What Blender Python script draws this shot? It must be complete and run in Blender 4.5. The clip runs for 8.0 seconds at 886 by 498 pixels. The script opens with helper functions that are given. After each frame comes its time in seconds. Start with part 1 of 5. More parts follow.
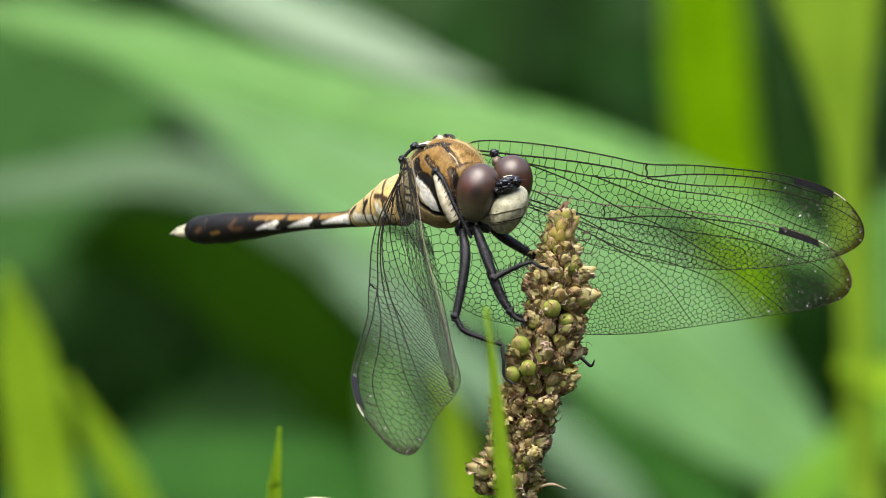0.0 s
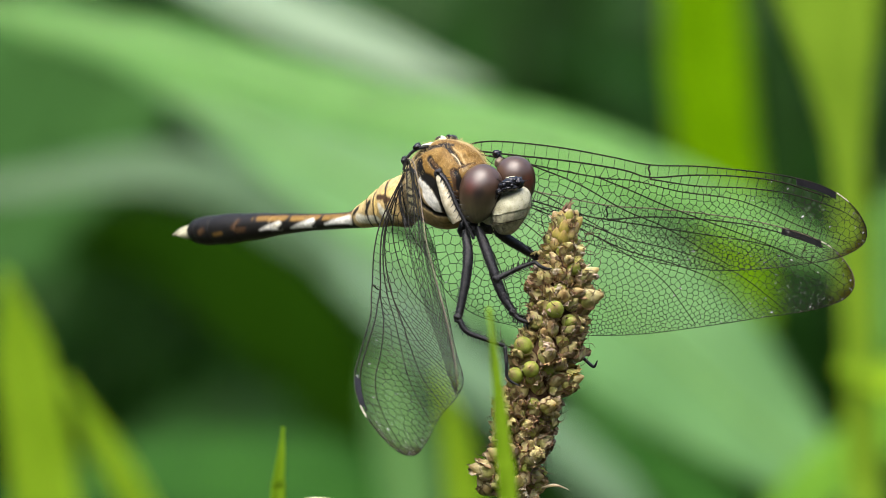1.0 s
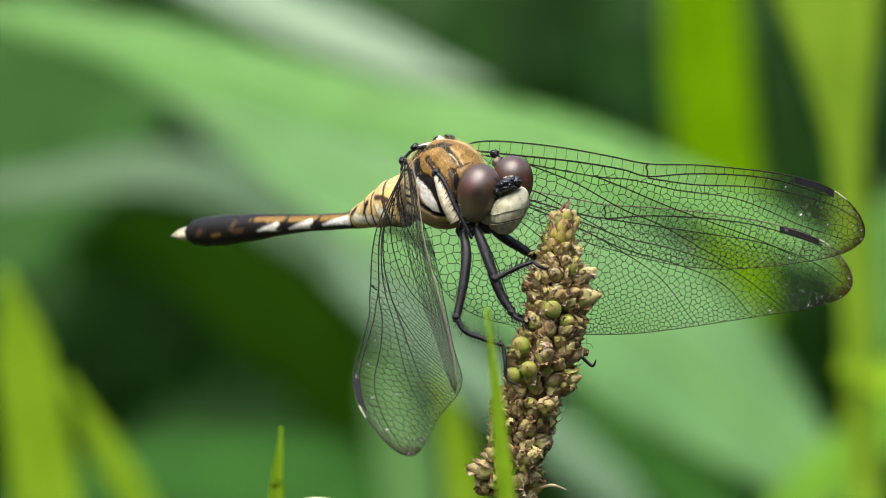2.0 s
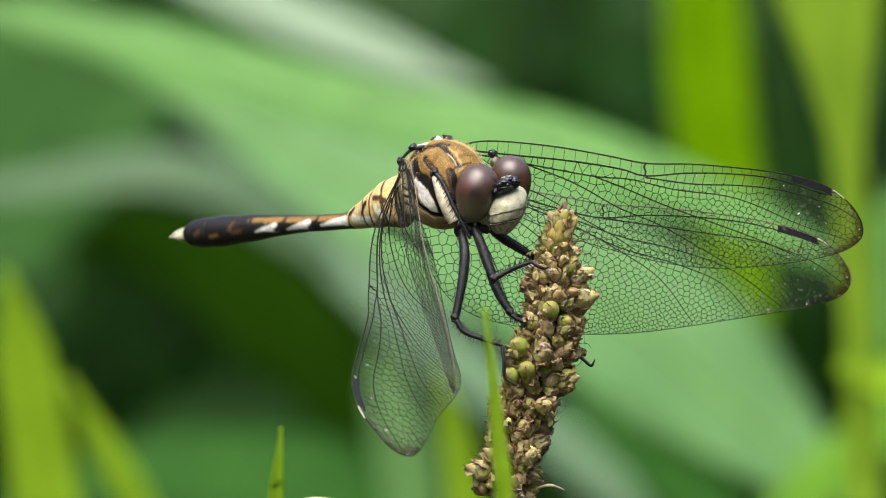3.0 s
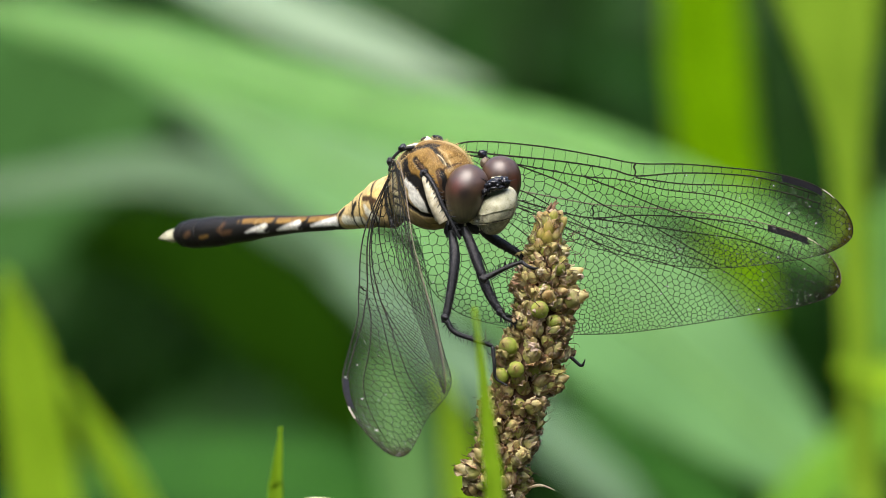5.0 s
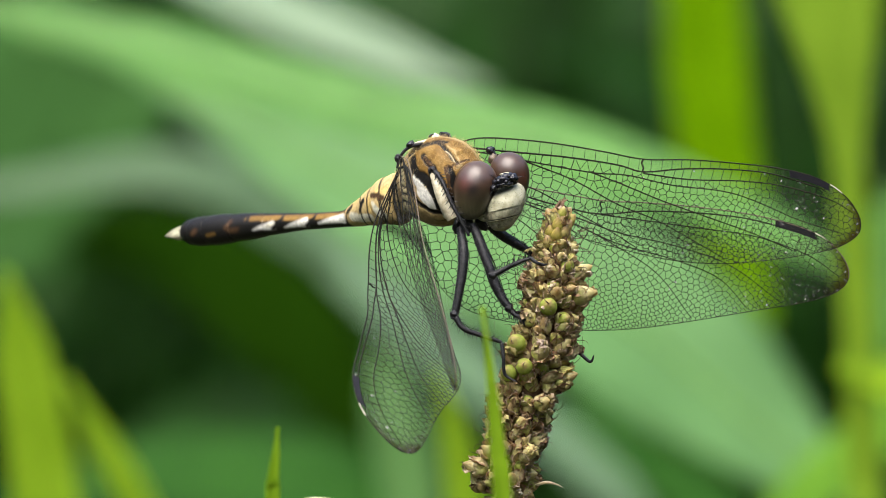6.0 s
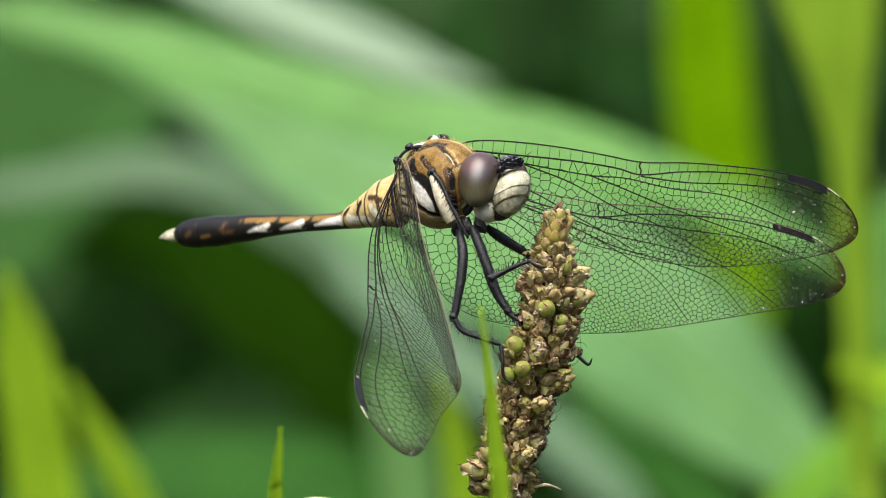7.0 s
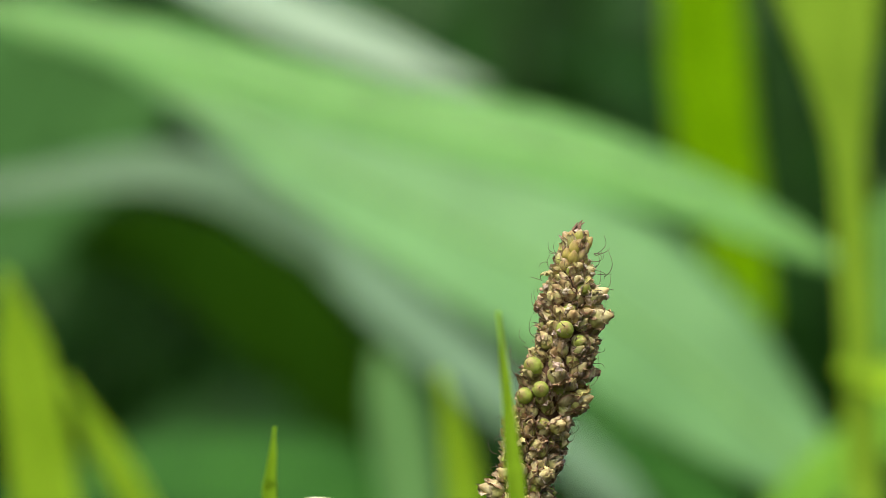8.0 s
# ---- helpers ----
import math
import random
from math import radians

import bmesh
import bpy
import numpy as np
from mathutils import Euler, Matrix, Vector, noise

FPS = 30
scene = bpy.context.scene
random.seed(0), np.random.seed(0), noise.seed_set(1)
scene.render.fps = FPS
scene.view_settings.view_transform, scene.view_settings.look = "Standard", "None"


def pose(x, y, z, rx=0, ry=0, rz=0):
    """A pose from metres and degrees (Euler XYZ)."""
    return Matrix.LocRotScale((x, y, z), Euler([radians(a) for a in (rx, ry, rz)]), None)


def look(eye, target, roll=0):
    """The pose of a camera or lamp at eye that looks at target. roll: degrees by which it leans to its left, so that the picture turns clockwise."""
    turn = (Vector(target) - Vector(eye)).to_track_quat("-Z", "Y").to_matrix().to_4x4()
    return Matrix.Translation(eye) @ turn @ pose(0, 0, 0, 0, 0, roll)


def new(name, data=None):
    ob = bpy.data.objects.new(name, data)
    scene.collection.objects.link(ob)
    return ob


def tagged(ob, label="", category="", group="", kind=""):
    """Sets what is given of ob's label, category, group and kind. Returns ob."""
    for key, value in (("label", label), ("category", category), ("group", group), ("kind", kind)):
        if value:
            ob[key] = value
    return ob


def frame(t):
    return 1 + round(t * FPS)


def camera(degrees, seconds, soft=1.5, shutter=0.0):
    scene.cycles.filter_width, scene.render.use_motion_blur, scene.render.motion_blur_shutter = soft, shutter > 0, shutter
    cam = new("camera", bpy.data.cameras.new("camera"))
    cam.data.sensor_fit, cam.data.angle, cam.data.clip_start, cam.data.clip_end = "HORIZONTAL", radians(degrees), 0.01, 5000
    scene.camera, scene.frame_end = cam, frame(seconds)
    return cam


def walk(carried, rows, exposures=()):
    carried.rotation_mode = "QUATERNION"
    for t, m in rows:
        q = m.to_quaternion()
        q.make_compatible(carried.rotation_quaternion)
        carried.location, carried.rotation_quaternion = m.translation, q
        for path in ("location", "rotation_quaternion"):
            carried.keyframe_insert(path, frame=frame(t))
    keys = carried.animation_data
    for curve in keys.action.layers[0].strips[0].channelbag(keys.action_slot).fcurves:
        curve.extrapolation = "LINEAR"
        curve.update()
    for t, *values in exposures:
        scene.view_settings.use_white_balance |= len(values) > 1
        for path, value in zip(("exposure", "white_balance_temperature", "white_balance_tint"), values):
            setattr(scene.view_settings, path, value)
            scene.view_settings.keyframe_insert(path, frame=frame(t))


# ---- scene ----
from mathutils import geometry

cam = camera(6.0, 8.0, soft=0.55, shutter=0.06)
EYE = (0.0, -0.78, 0.35)
STILL = look(EYE, (0.0, 0.0, 0.35))
cam.data.dof.use_dof = True
cam.data.dof.focus_distance = 0.775
cam.data.dof.aperture_fstop = cam.data.lens / 6.9
walk(cam, [(0.0, STILL), (8.0, STILL)], exposures=[(0.0, 1.69, 6550, 10), (8.0, 1.69, 6550, 10)])

# ---- light: a bright overcast sky and a wide soft sun ----
world = bpy.data.worlds.new("sky")
scene.world = world
world.use_nodes = True
wn = world.node_tree
sky = wn.nodes.new("ShaderNodeTexSky")
sky.sky_type, sky.sun_disc = "NISHITA", False
sky.sun_elevation, sky.sun_rotation = radians(62), radians(200)
sky.dust_density, sky.air_density = 4.0, 1.0
wn.links.new(sky.outputs[0], wn.nodes["Background"].inputs[0])
wn.nodes["Background"].inputs[1].default_value = 0.12
sun = new("sun", bpy.data.lights.new("sun", "SUN"))
sun.data.energy, sun.data.angle, sun.data.color = 1.5, radians(60), (1.0, 0.97, 0.93)
sun.matrix_world = look((-0.4, -0.75, 1.5), (0, 0, 0))


# ---- shape helpers ----
def curve_through(ctrl, n):
    """Catmull-Rom rows through the control rows, n + 1 of them, evenly in parameter."""
    c = np.array(ctrl, float)
    c = np.vstack([2 * c[0] - c[1], c, 2 * c[-1] - c[-2]])
    t = np.linspace(0, len(ctrl) - 1, n + 1)
    i = np.minimum(t.astype(int), len(ctrl) - 2)
    f = (t - i)[:, None]
    p0, p1, p2, p3 = c[i], c[i + 1], c[i + 2], c[i + 3]
    return 0.5 * (2 * p1 + (p2 - p0) * f + (2 * p0 - 5 * p1 + 4 * p2 - p3) * f ** 2 + (3 * p1 - p0 - 3 * p2 + p3) * f ** 3)


def loft_grid(ctrl, n, m, up=(0, 0, 1), boxy=2.0):
    """Rings round a spine. ctrl rows: x, y, z, half height, half width. Gives an array (n + 1, m, 3)."""
    rows = curve_through(ctrl, n)
    cen, hh, hw = rows[:, :3], np.maximum(rows[:, 3], 0.001), np.maximum(rows[:, 4], 0.001)
    tan = np.gradient(cen, axis=0)
    tan /= np.linalg.norm(tan, axis=1)[:, None]
    side = np.cross(tan, np.array(up, float))
    side /= np.linalg.norm(side, axis=1)[:, None]
    top = np.cross(side, tan)
    a = np.linspace(0, 2 * np.pi, m, endpoint=False)
    ca = np.sign(np.cos(a)) * np.abs(np.cos(a)) ** (2 / boxy)
    sa = np.sign(np.sin(a)) * np.abs(np.sin(a)) ** (2 / boxy)
    return (cen[:, None] + top[:, None] * (hh[:, None] * ca[None])[:, :, None]
            + side[:, None] * (hw[:, None] * sa[None])[:, :, None])


def mesh_of(name, verts, faces, smooth=True, scale=0.001):
    me = bpy.data.meshes.new(name)
    me.from_pydata([tuple(float(c) * scale for c in v) for v in verts], [], [tuple(int(i) for i in f) for f in faces])
    if smooth:
        me.polygons.foreach_set("use_smooth", [True] * len(me.polygons))
    return me


def shell(grid, caps=True):
    """Vertices and faces of a closed tube from rings."""
    n, m = grid.shape[0], grid.shape[1]
    faces = []
    for i in range(n - 1):
        for j in range(m):
            k = (j + 1) % m
            faces.append((i * m + j, i * m + k, (i + 1) * m + k, (i + 1) * m + j))
    if caps:
        faces.append(tuple(range(m))[::-1])
        faces.append(tuple((n - 1) * m + j for j in range(m)))
    return grid.reshape(-1, 3), faces


def tube_grid(points, radii, n=24, m=10):
    rows = [(*p, r, r) for p, r in zip(points, radii)]
    p = np.array(points, float)
    way = p[-1] - p[0]
    up = (0, 1, 0.13) if abs(way[2]) > 0.7 * np.linalg.norm(way) else (0.1, 0, 1)
    return loft_grid(rows, n, m, up)


def merged(pieces):
    """Joins (verts, faces) pairs."""
    verts, faces, base = [], [], 0
    for v, f in pieces:
        verts.append(np.asarray(v, float))
        faces += [tuple(i + base for i in q) for q in f]
        base += len(v)
    return np.vstack(verts), faces


def ball(center, axes, turn=(0, 0, 0), n=28, m=36, shape=None):
    """A closed ellipsoid, its poles up and down; shape(unit points) may bend it."""
    t = np.linspace(0.02, np.pi - 0.02, n)
    a = np.linspace(0, 2 * np.pi, m, endpoint=False)
    u = np.stack([np.sin(t)[:, None] * np.cos(a), np.sin(t)[:, None] * np.sin(a), np.repeat(np.cos(t)[:, None], m, 1)], -1)
    if shape:
        u = shape(u)
    r = np.array(Euler([radians(v) for v in turn]).to_matrix())
    g = (u * np.array(axes)) @ r.T + np.array(center)
    return shell(g[::-1])


def painted(me, colours, name="tint"):
    layer = me.color_attributes.new(name, "FLOAT_COLOR", "POINT")
    layer.data.foreach_set("color", np.hstack([colours, np.ones((len(colours), 1))]).ravel())


def stroke_mask(pts, line, width, soft=0.10):
    """How much each point lies within width of the polyline, 0 to 1. width: one value, or one at each end."""
    line = np.array(line, float)
    w0, w1 = width if isinstance(width, tuple) else (width, width)
    reach = np.full(len(pts), -1e9)
    if len(line) == 1:
        line = np.vstack([line, line + 1e-4])
    n = len(line) - 1
    for i, (a, b) in enumerate(zip(line[:-1], line[1:])):
        ab = b - a
        f = np.clip((pts - a) @ ab / max(ab @ ab, 1e-9), 0, 1)
        w = w0 + (w1 - w0) * (i + f) / n
        reach = np.maximum(reach, w - np.linalg.norm(pts - a - f[:, None] * ab, axis=1))
    return np.clip((reach + soft / 2) / soft, 0, 1)


def thing(name, label, category, place=(0, 0, 0), group=""):
    ob = new(name)
    ob.empty_display_size = 0.01
    ob.location = place
    return tagged(ob, label, category, group)


def part(name, me, material, parent, label="", place=None):
    ob = new(name, me)
    if material and not me.materials:
        me.materials.append(material)
    ob.parent = parent
    if place is not None:
        ob.matrix_basis = place
    return tagged(ob, label) if label else ob


# ---- materials ----
def mat(name, col, col2=None, rough=0.5, size=1.0, var=0.5, bump=0.0, spec=0.5, tint=False, trans=0.0, coat=0.0, random_mix=0.0, deep=1.0):
    """A procedural surface: two colours mixed by noise at two scales (size in mm), fine relief, optional translucence."""
    m = bpy.data.materials.new(name)
    m.use_nodes = True
    t = m.node_tree
    node, link = t.nodes.new, t.links.new
    b = t.nodes["Principled BSDF"]
    out = t.nodes["Material Output"]
    co = node("ShaderNodeTexCoord")
    n1, n2 = node("ShaderNodeTexNoise"), node("ShaderNodeTexNoise")
    n1.inputs["Scale"].default_value, n2.inputs["Scale"].default_value = 1000 / size, 6000 / size
    n1.inputs["Detail"].default_value = n2.inputs["Detail"].default_value = 3
    for n in (n1, n2):
        link(co.outputs["Object"], n.inputs["Vector"])
    add = node("ShaderNodeMath")
    add.operation = "MULTIPLY_ADD"
    link(n2.outputs[0], add.inputs[0])
    add.inputs[1].default_value = 0.5
    link(n1.outputs[0], add.inputs[2])
    ramp = node("ShaderNodeMapRange")
    ramp.inputs[1].default_value, ramp.inputs[2].default_value = 0.75 - 0.3 * 0.6, 0.75 + 0.3 * 0.6
    link(add.outputs[0], ramp.inputs[0])
    mix = node("ShaderNodeMix")
    mix.data_type = "RGBA"
    a, c = mix.inputs["A"], mix.inputs["B"]
    if tint:
        at = node("ShaderNodeAttribute")
        at.attribute_name = "tint"
        dark = node("ShaderNodeMix")
        dark.data_type, dark.blend_type = "RGBA", "MULTIPLY"
        dark.inputs["Factor"].default_value = 1.0
        link(at.outputs["Color"], dark.inputs["A"])
        dark.inputs["B"].default_value = (1 - var, 1 - var, 1 - var, 1)
        link(at.outputs["Color"], a)
        link(dark.outputs["Result"], c)
        link(ramp.outputs[0], mix.inputs["Factor"])
    else:
        col2 = col2 or tuple(v * (1 - var) for v in col)
        a.default_value, c.default_value = (*col, 1), (*col2, 1)
        if random_mix:
            info = node("ShaderNodeObjectInfo")
            rm = node("ShaderNodeMath")
            rm.operation, rm.use_clamp = "MULTIPLY_ADD", True
            link(info.outputs["Random"], rm.inputs[0])
            rm.inputs[1].default_value = random_mix
            sub = node("ShaderNodeMath")
            sub.operation = "SUBTRACT"
            link(ramp.outputs[0], sub.inputs[0])
            sub.inputs[1].default_value = random_mix / 2
            link(sub.outputs[0], rm.inputs[2])
            link(rm.outputs[0], mix.inputs["Factor"])
        else:
            link(ramp.outputs[0], mix.inputs["Factor"])
    link(mix.outputs["Result"], b.inputs["Base Color"])
    b.inputs["Roughness"].default_value, b.inputs["Specular IOR Level"].default_value = rough, spec
    b.inputs["Coat Weight"].default_value, b.inputs["Coat Roughness"].default_value = coat, 0.15
    if bump:
        bp = node("ShaderNodeBump")
        bp.inputs["Strength"].default_value, bp.inputs["Distance"].default_value = bump, 0.0001 * size * deep
        link(add.outputs[0], bp.inputs["Height"])
        link(bp.outputs[0], b.inputs["Normal"])
    if trans:
        tr, ms = node("ShaderNodeBsdfTranslucent"), node("ShaderNodeMixShader")
        link(mix.outputs["Result"], tr.inputs[0])
        ms.inputs[0].default_value = trans
        link(b.outputs[0], ms.inputs[1])
        link(tr.outputs[0], ms.inputs[2])
        link(ms.outputs[0], out.inputs[0])
    return m


def membrane_material():
    """Clear wing skin: see-through, with a thin gloss, a smoky stain at the tip and specks of dust."""
    m = bpy.data.materials.new("wing_membrane")
    m.use_nodes = True
    t = m.node_tree
    node, link = t.nodes.new, t.links.new
    t.nodes.remove(t.nodes["Principled BSDF"])
    out = t.nodes["Material Output"]
    at = node("ShaderNodeAttribute")
    at.attribute_name = "tint"
    clear, dust, gloss = node("ShaderNodeBsdfTransparent"), node("ShaderNodeBsdfDiffuse"), node("ShaderNodeBsdfGlossy")
    link(at.outputs["Color"], clear.inputs[0])
    dust.inputs[0].default_value = (0.75, 0.75, 0.72, 1)
    gloss.inputs["Roughness"].default_value = 0.28
    co, n = node("ShaderNodeTexCoord"), node("ShaderNodeTexNoise")
    n.inputs["Scale"].default_value, n.inputs["Detail"].default_value = 2600, 2
    link(co.outputs["Object"], n.inputs["Vector"])
    r = node("ShaderNodeMapRange")
    r.inputs[1].default_value, r.inputs[2].default_value, r.inputs[3].default_value, r.inputs[4].default_value = 0.69, 0.79, 0.006, 0.5
    link(n.outputs[0], r.inputs[0])
    film, n2, r2 = node("ShaderNodeAttribute"), node("ShaderNodeTexNoise"), node("ShaderNodeMapRange")
    film.attribute_name = "dust"
    n2.inputs["Scale"].default_value, n2.inputs["Detail"].default_value = 2600, 5
    link(co.outputs["Object"], n2.inputs["Vector"])
    r2.inputs[1].default_value, r2.inputs[2].default_value, r2.inputs[3].default_value, r2.inputs[4].default_value = 0.54, 0.80, 0.0, 0.24
    link(n2.outputs[0], r2.inputs[0])
    dusty, both = node("ShaderNodeMath"), node("ShaderNodeMath")
    dusty.operation, both.operation, both.use_clamp = "MULTIPLY", "ADD", True
    link(film.outputs["Fac"], dusty.inputs[0])
    link(r2.outputs[0], dusty.inputs[1])
    link(dusty.outputs[0], both.inputs[0])
    link(r.outputs[0], both.inputs[1])
    m1, m2 = node("ShaderNodeMixShader"), node("ShaderNodeMixShader")
    lw, pw, sc = node("ShaderNodeLayerWeight"), node("ShaderNodeMath"), node("ShaderNodeMath")
    lw.inputs[0].default_value = 0.5
    pw.operation, sc.operation = "POWER", "MULTIPLY_ADD"
    link(lw.outputs["Facing"], pw.inputs[0])
    pw.inputs[1].default_value, sc.inputs[1].default_value, sc.inputs[2].default_value = 5.0, 0.16, 0.010
    link(pw.outputs[0], sc.inputs[0])
    link(sc.outputs[0], m1.inputs[0])
    link(clear.outputs[0], m1.inputs[1])
    link(gloss.outputs[0], m1.inputs[2])
    link(both.outputs[0], m2.inputs[0])
    link(m1.outputs[0], m2.inputs[1])
    link(dust.outputs[0], m2.inputs[2])
    link(m2.outputs[0], out.inputs[0])
    return m


CUTICLE = mat("cuticle", (0.5, 0.5, 0.5), rough=0.55, size=0.32, var=0.36, bump=0.8, tint=True, spec=0.25)
BLACK = mat("black_cuticle", (0.006, 0.006, 0.007), (0.020, 0.020, 0.023), rough=0.36, size=0.26, bump=1.0, spec=0.34, deep=3.0)
BLACK_GLOSS = mat("glossy_black_cuticle", (0.006, 0.006, 0.008), (0.016, 0.016, 0.020), rough=0.22, size=0.22, bump=0.6, spec=0.5)
VEIN = mat("wing_vein", (0.006, 0.006, 0.004), (0.018, 0.014, 0.008), rough=0.5, size=2, spec=0.12)
STIGMA = mat("pterostigma", (0.006, 0.006, 0.008), (0.012, 0.012, 0.015), rough=0.5, size=0.6, bump=0.3, spec=0.2)
PALE_VEIN = mat("pale_vein", (0.7, 0.65, 0.5), (0.5, 0.45, 0.33), rough=0.4, size=0.6)
MEMBRANE = membrane_material()
FACE = mat("cream_face", (0.50, 0.49, 0.35), (0.33, 0.32, 0.20), rough=0.5, size=0.7, bump=0.4, spec=0.3)
GREY_FACE = mat("grey_lip", (0.37, 0.36, 0.24), (0.15, 0.14, 0.09), rough=0.5, size=0.5, bump=0.6, spec=0.3)
EYE_MAT = mat("compound_eye", (0.5, 0.5, 0.5), rough=0.36, size=0.9, var=0.30, tint=True, spec=0.7)
PAPER = mat("papery_bract", (0.76, 0.67, 0.46), (0.36, 0.23, 0.13), rough=0.6, size=0.6, bump=0.9, trans=0.38, random_mix=1.1, spec=0.3)
HUSK_PALE = mat("pale_husk", (0.62, 0.58, 0.40), (0.5, 0.45, 0.28), rough=0.7, size=1, bump=0.4, spec=0.2)
HUSK = mat("husk", (0.5, 0.5, 0.5), rough=0.5, size=0.45, var=0.26, bump=0.8, tint=True, trans=0.42, spec=0.35)
# Half shade is put into this leaf's darker base colour.
LEAF_SHADE = mat("leaf_painted_half_shade", (0.078, 0.140, 0.058), (0.060, 0.112, 0.044), rough=0.45, size=14, bump=0.2, trans=0.2, spec=0.35)
STALK = mat("plantain_stalk", (0.22, 0.20, 0.09), (0.14, 0.11, 0.05), rough=0.6, size=1.5, bump=0.3)
TIP = mat("withered_brown", (0.20, 0.12, 0.07), (0.09, 0.05, 0.03), rough=0.7, size=0.5, bump=0.8, spec=0.2)
FILAMENT = mat("dried_filament", (0.04, 0.025, 0.016), (0.10, 0.06, 0.035), rough=0.6, size=1, spec=0.2)
LEAF = mat("leaf_green", (0.104, 0.285, 0.046), (0.080, 0.228, 0.033), rough=0.45, size=14, bump=0.2, trans=0.3, spec=0.35)
LEAF_BLUE = mat("leaf_blue_green", (0.118, 0.272, 0.074), (0.096, 0.226, 0.060), rough=0.42, size=14, bump=0.2, trans=0.25, spec=0.4)
LEAF_STEM = mat("leaf_stem_green", (0.060, 0.170, 0.042), (0.046, 0.135, 0.030), rough=0.45, size=14, bump=0.2, trans=0.25, spec=0.35)
LEAF_GREY = mat("leaf_grey_green", (0.138, 0.240, 0.122), (0.110, 0.198, 0.096), rough=0.42, size=14, bump=0.2, trans=0.2, spec=0.35)
LEAF_LIME = mat("leaf_lime", (0.215, 0.445, 0.002), (0.170, 0.370, 0.001), rough=0.6, size=12, bump=0.2, trans=0.5, spec=0.02)
LEAF_PALE = mat("leaf_pale_lime", (0.320, 0.520, 0.026), (0.255, 0.435, 0.018), rough=0.6, size=12, bump=0.2, trans=0.5, spec=0.06)
# A dimmed leaf green: the soft shade lies in the colour itself.
LEAF_MID_SHADE = mat("leaf_painted_mid_shade", (0.024, 0.090, 0.010), (0.016, 0.066, 0.007), rough=0.6, size=16, bump=0.2, trans=0.2, spec=0.07)
# Near-black leaf green, deep shade mixed into the base colour.
LEAF_GLOOM = mat("leaf_painted_gloom", (0.012, 0.040, 0.002), (0.009, 0.030, 0.001), rough=0.8, size=16, bump=0.2, trans=0.25, spec=0.0)
# Whitened base colour imitates sky light lying on the leaf.
LEAF_SHEEN = mat("leaf_painted_sheen", (0.255, 0.350, 0.215), (0.210, 0.300, 0.175), rough=0.42, size=14, bump=0.2, trans=0.2, spec=0.4)
LEAF_SOFT = mat("leaf_soft_lime", (0.150, 0.350, 0.022), (0.115, 0.285, 0.016), rough=0.55, size=14, bump=0.2, trans=0.4, spec=0.15)
# Leaf green lowered in colour to look softly shaded.
LEAF_SOFT_SHADE = mat("leaf_painted_soft_shade", (0.050, 0.148, 0.030), (0.039, 0.118, 0.022), rough=0.55, size=16, bump=0.2, trans=0.25, spec=0.12)
LEAF_MILKY = mat("leaf_milky_lime", (0.300, 0.490, 0.036), (0.240, 0.410, 0.026), rough=0.6, size=12, bump=0.2, trans=0.5, spec=0.08)
# Leaf colour darkened to carry the deep shade of undergrowth and thicket.
LEAF_DEEP_SHADE = mat("leaf_painted_deep_shade", (0.016, 0.074, 0.006), (0.011, 0.034, 0.004), rough=0.6, size=24, bump=0.2, trans=0.2, spec=0.12)
RIB = mat("leaf_rib", (0.17, 0.34, 0.09), (0.13, 0.27, 0.07), rough=0.5, size=6, trans=0.1, spec=0.25)
SOIL = mat("soil", (0.045, 0.036, 0.022), (0.020, 0.018, 0.010), rough=0.95, size=60, bump=0.6, spec=0.1)
# Shade of the far foliage is painted in as near-black green.
THICKET_SHADE = mat("thicket_painted_shade", (0.008, 0.044, 0.002), (0.006, 0.022, 0.002), rough=0.9, size=160, spec=0.05)

# ---- ground and far thicket ----
def ground():
    n = 60
    x = np.sinh(np.linspace(-5, 5, n)) * 2.7
    verts = [(a, b, 0.012 * noise.noise((a * 3, b * 3, 0)) if abs(a) < 6 and abs(b) < 6 else 0.0) for a in x for b in x]
    faces = [(i * n + j, (i + 1) * n + j, (i + 1) * n + j + 1, i * n + j + 1) for i in range(n - 1) for j in range(n - 1)]
    ob = new("ground", mesh_of("ground", verts, faces, scale=1))
    ob.data.materials.append(SOIL)
    tagged(ob, "bare dark soil under the weeds", "ground", kind="structure")


# The unseen part behind the camera is added to block low sky light.
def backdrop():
    """Foliage banks, coloured dark for shade, that close the place all round."""
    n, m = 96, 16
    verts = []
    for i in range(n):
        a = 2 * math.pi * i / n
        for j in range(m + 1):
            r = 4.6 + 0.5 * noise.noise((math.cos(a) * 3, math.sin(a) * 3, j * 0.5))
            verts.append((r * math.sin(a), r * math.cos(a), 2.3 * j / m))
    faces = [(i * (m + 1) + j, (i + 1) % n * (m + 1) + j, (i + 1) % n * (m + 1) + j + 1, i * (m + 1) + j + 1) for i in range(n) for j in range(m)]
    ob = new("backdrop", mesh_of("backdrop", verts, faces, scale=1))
    ob.data.materials.append(THICKET_SHADE)
    tagged(ob, "thicket ring round the weeds, shade in its colour, blocks low sky light", "backdrop", kind="structure")


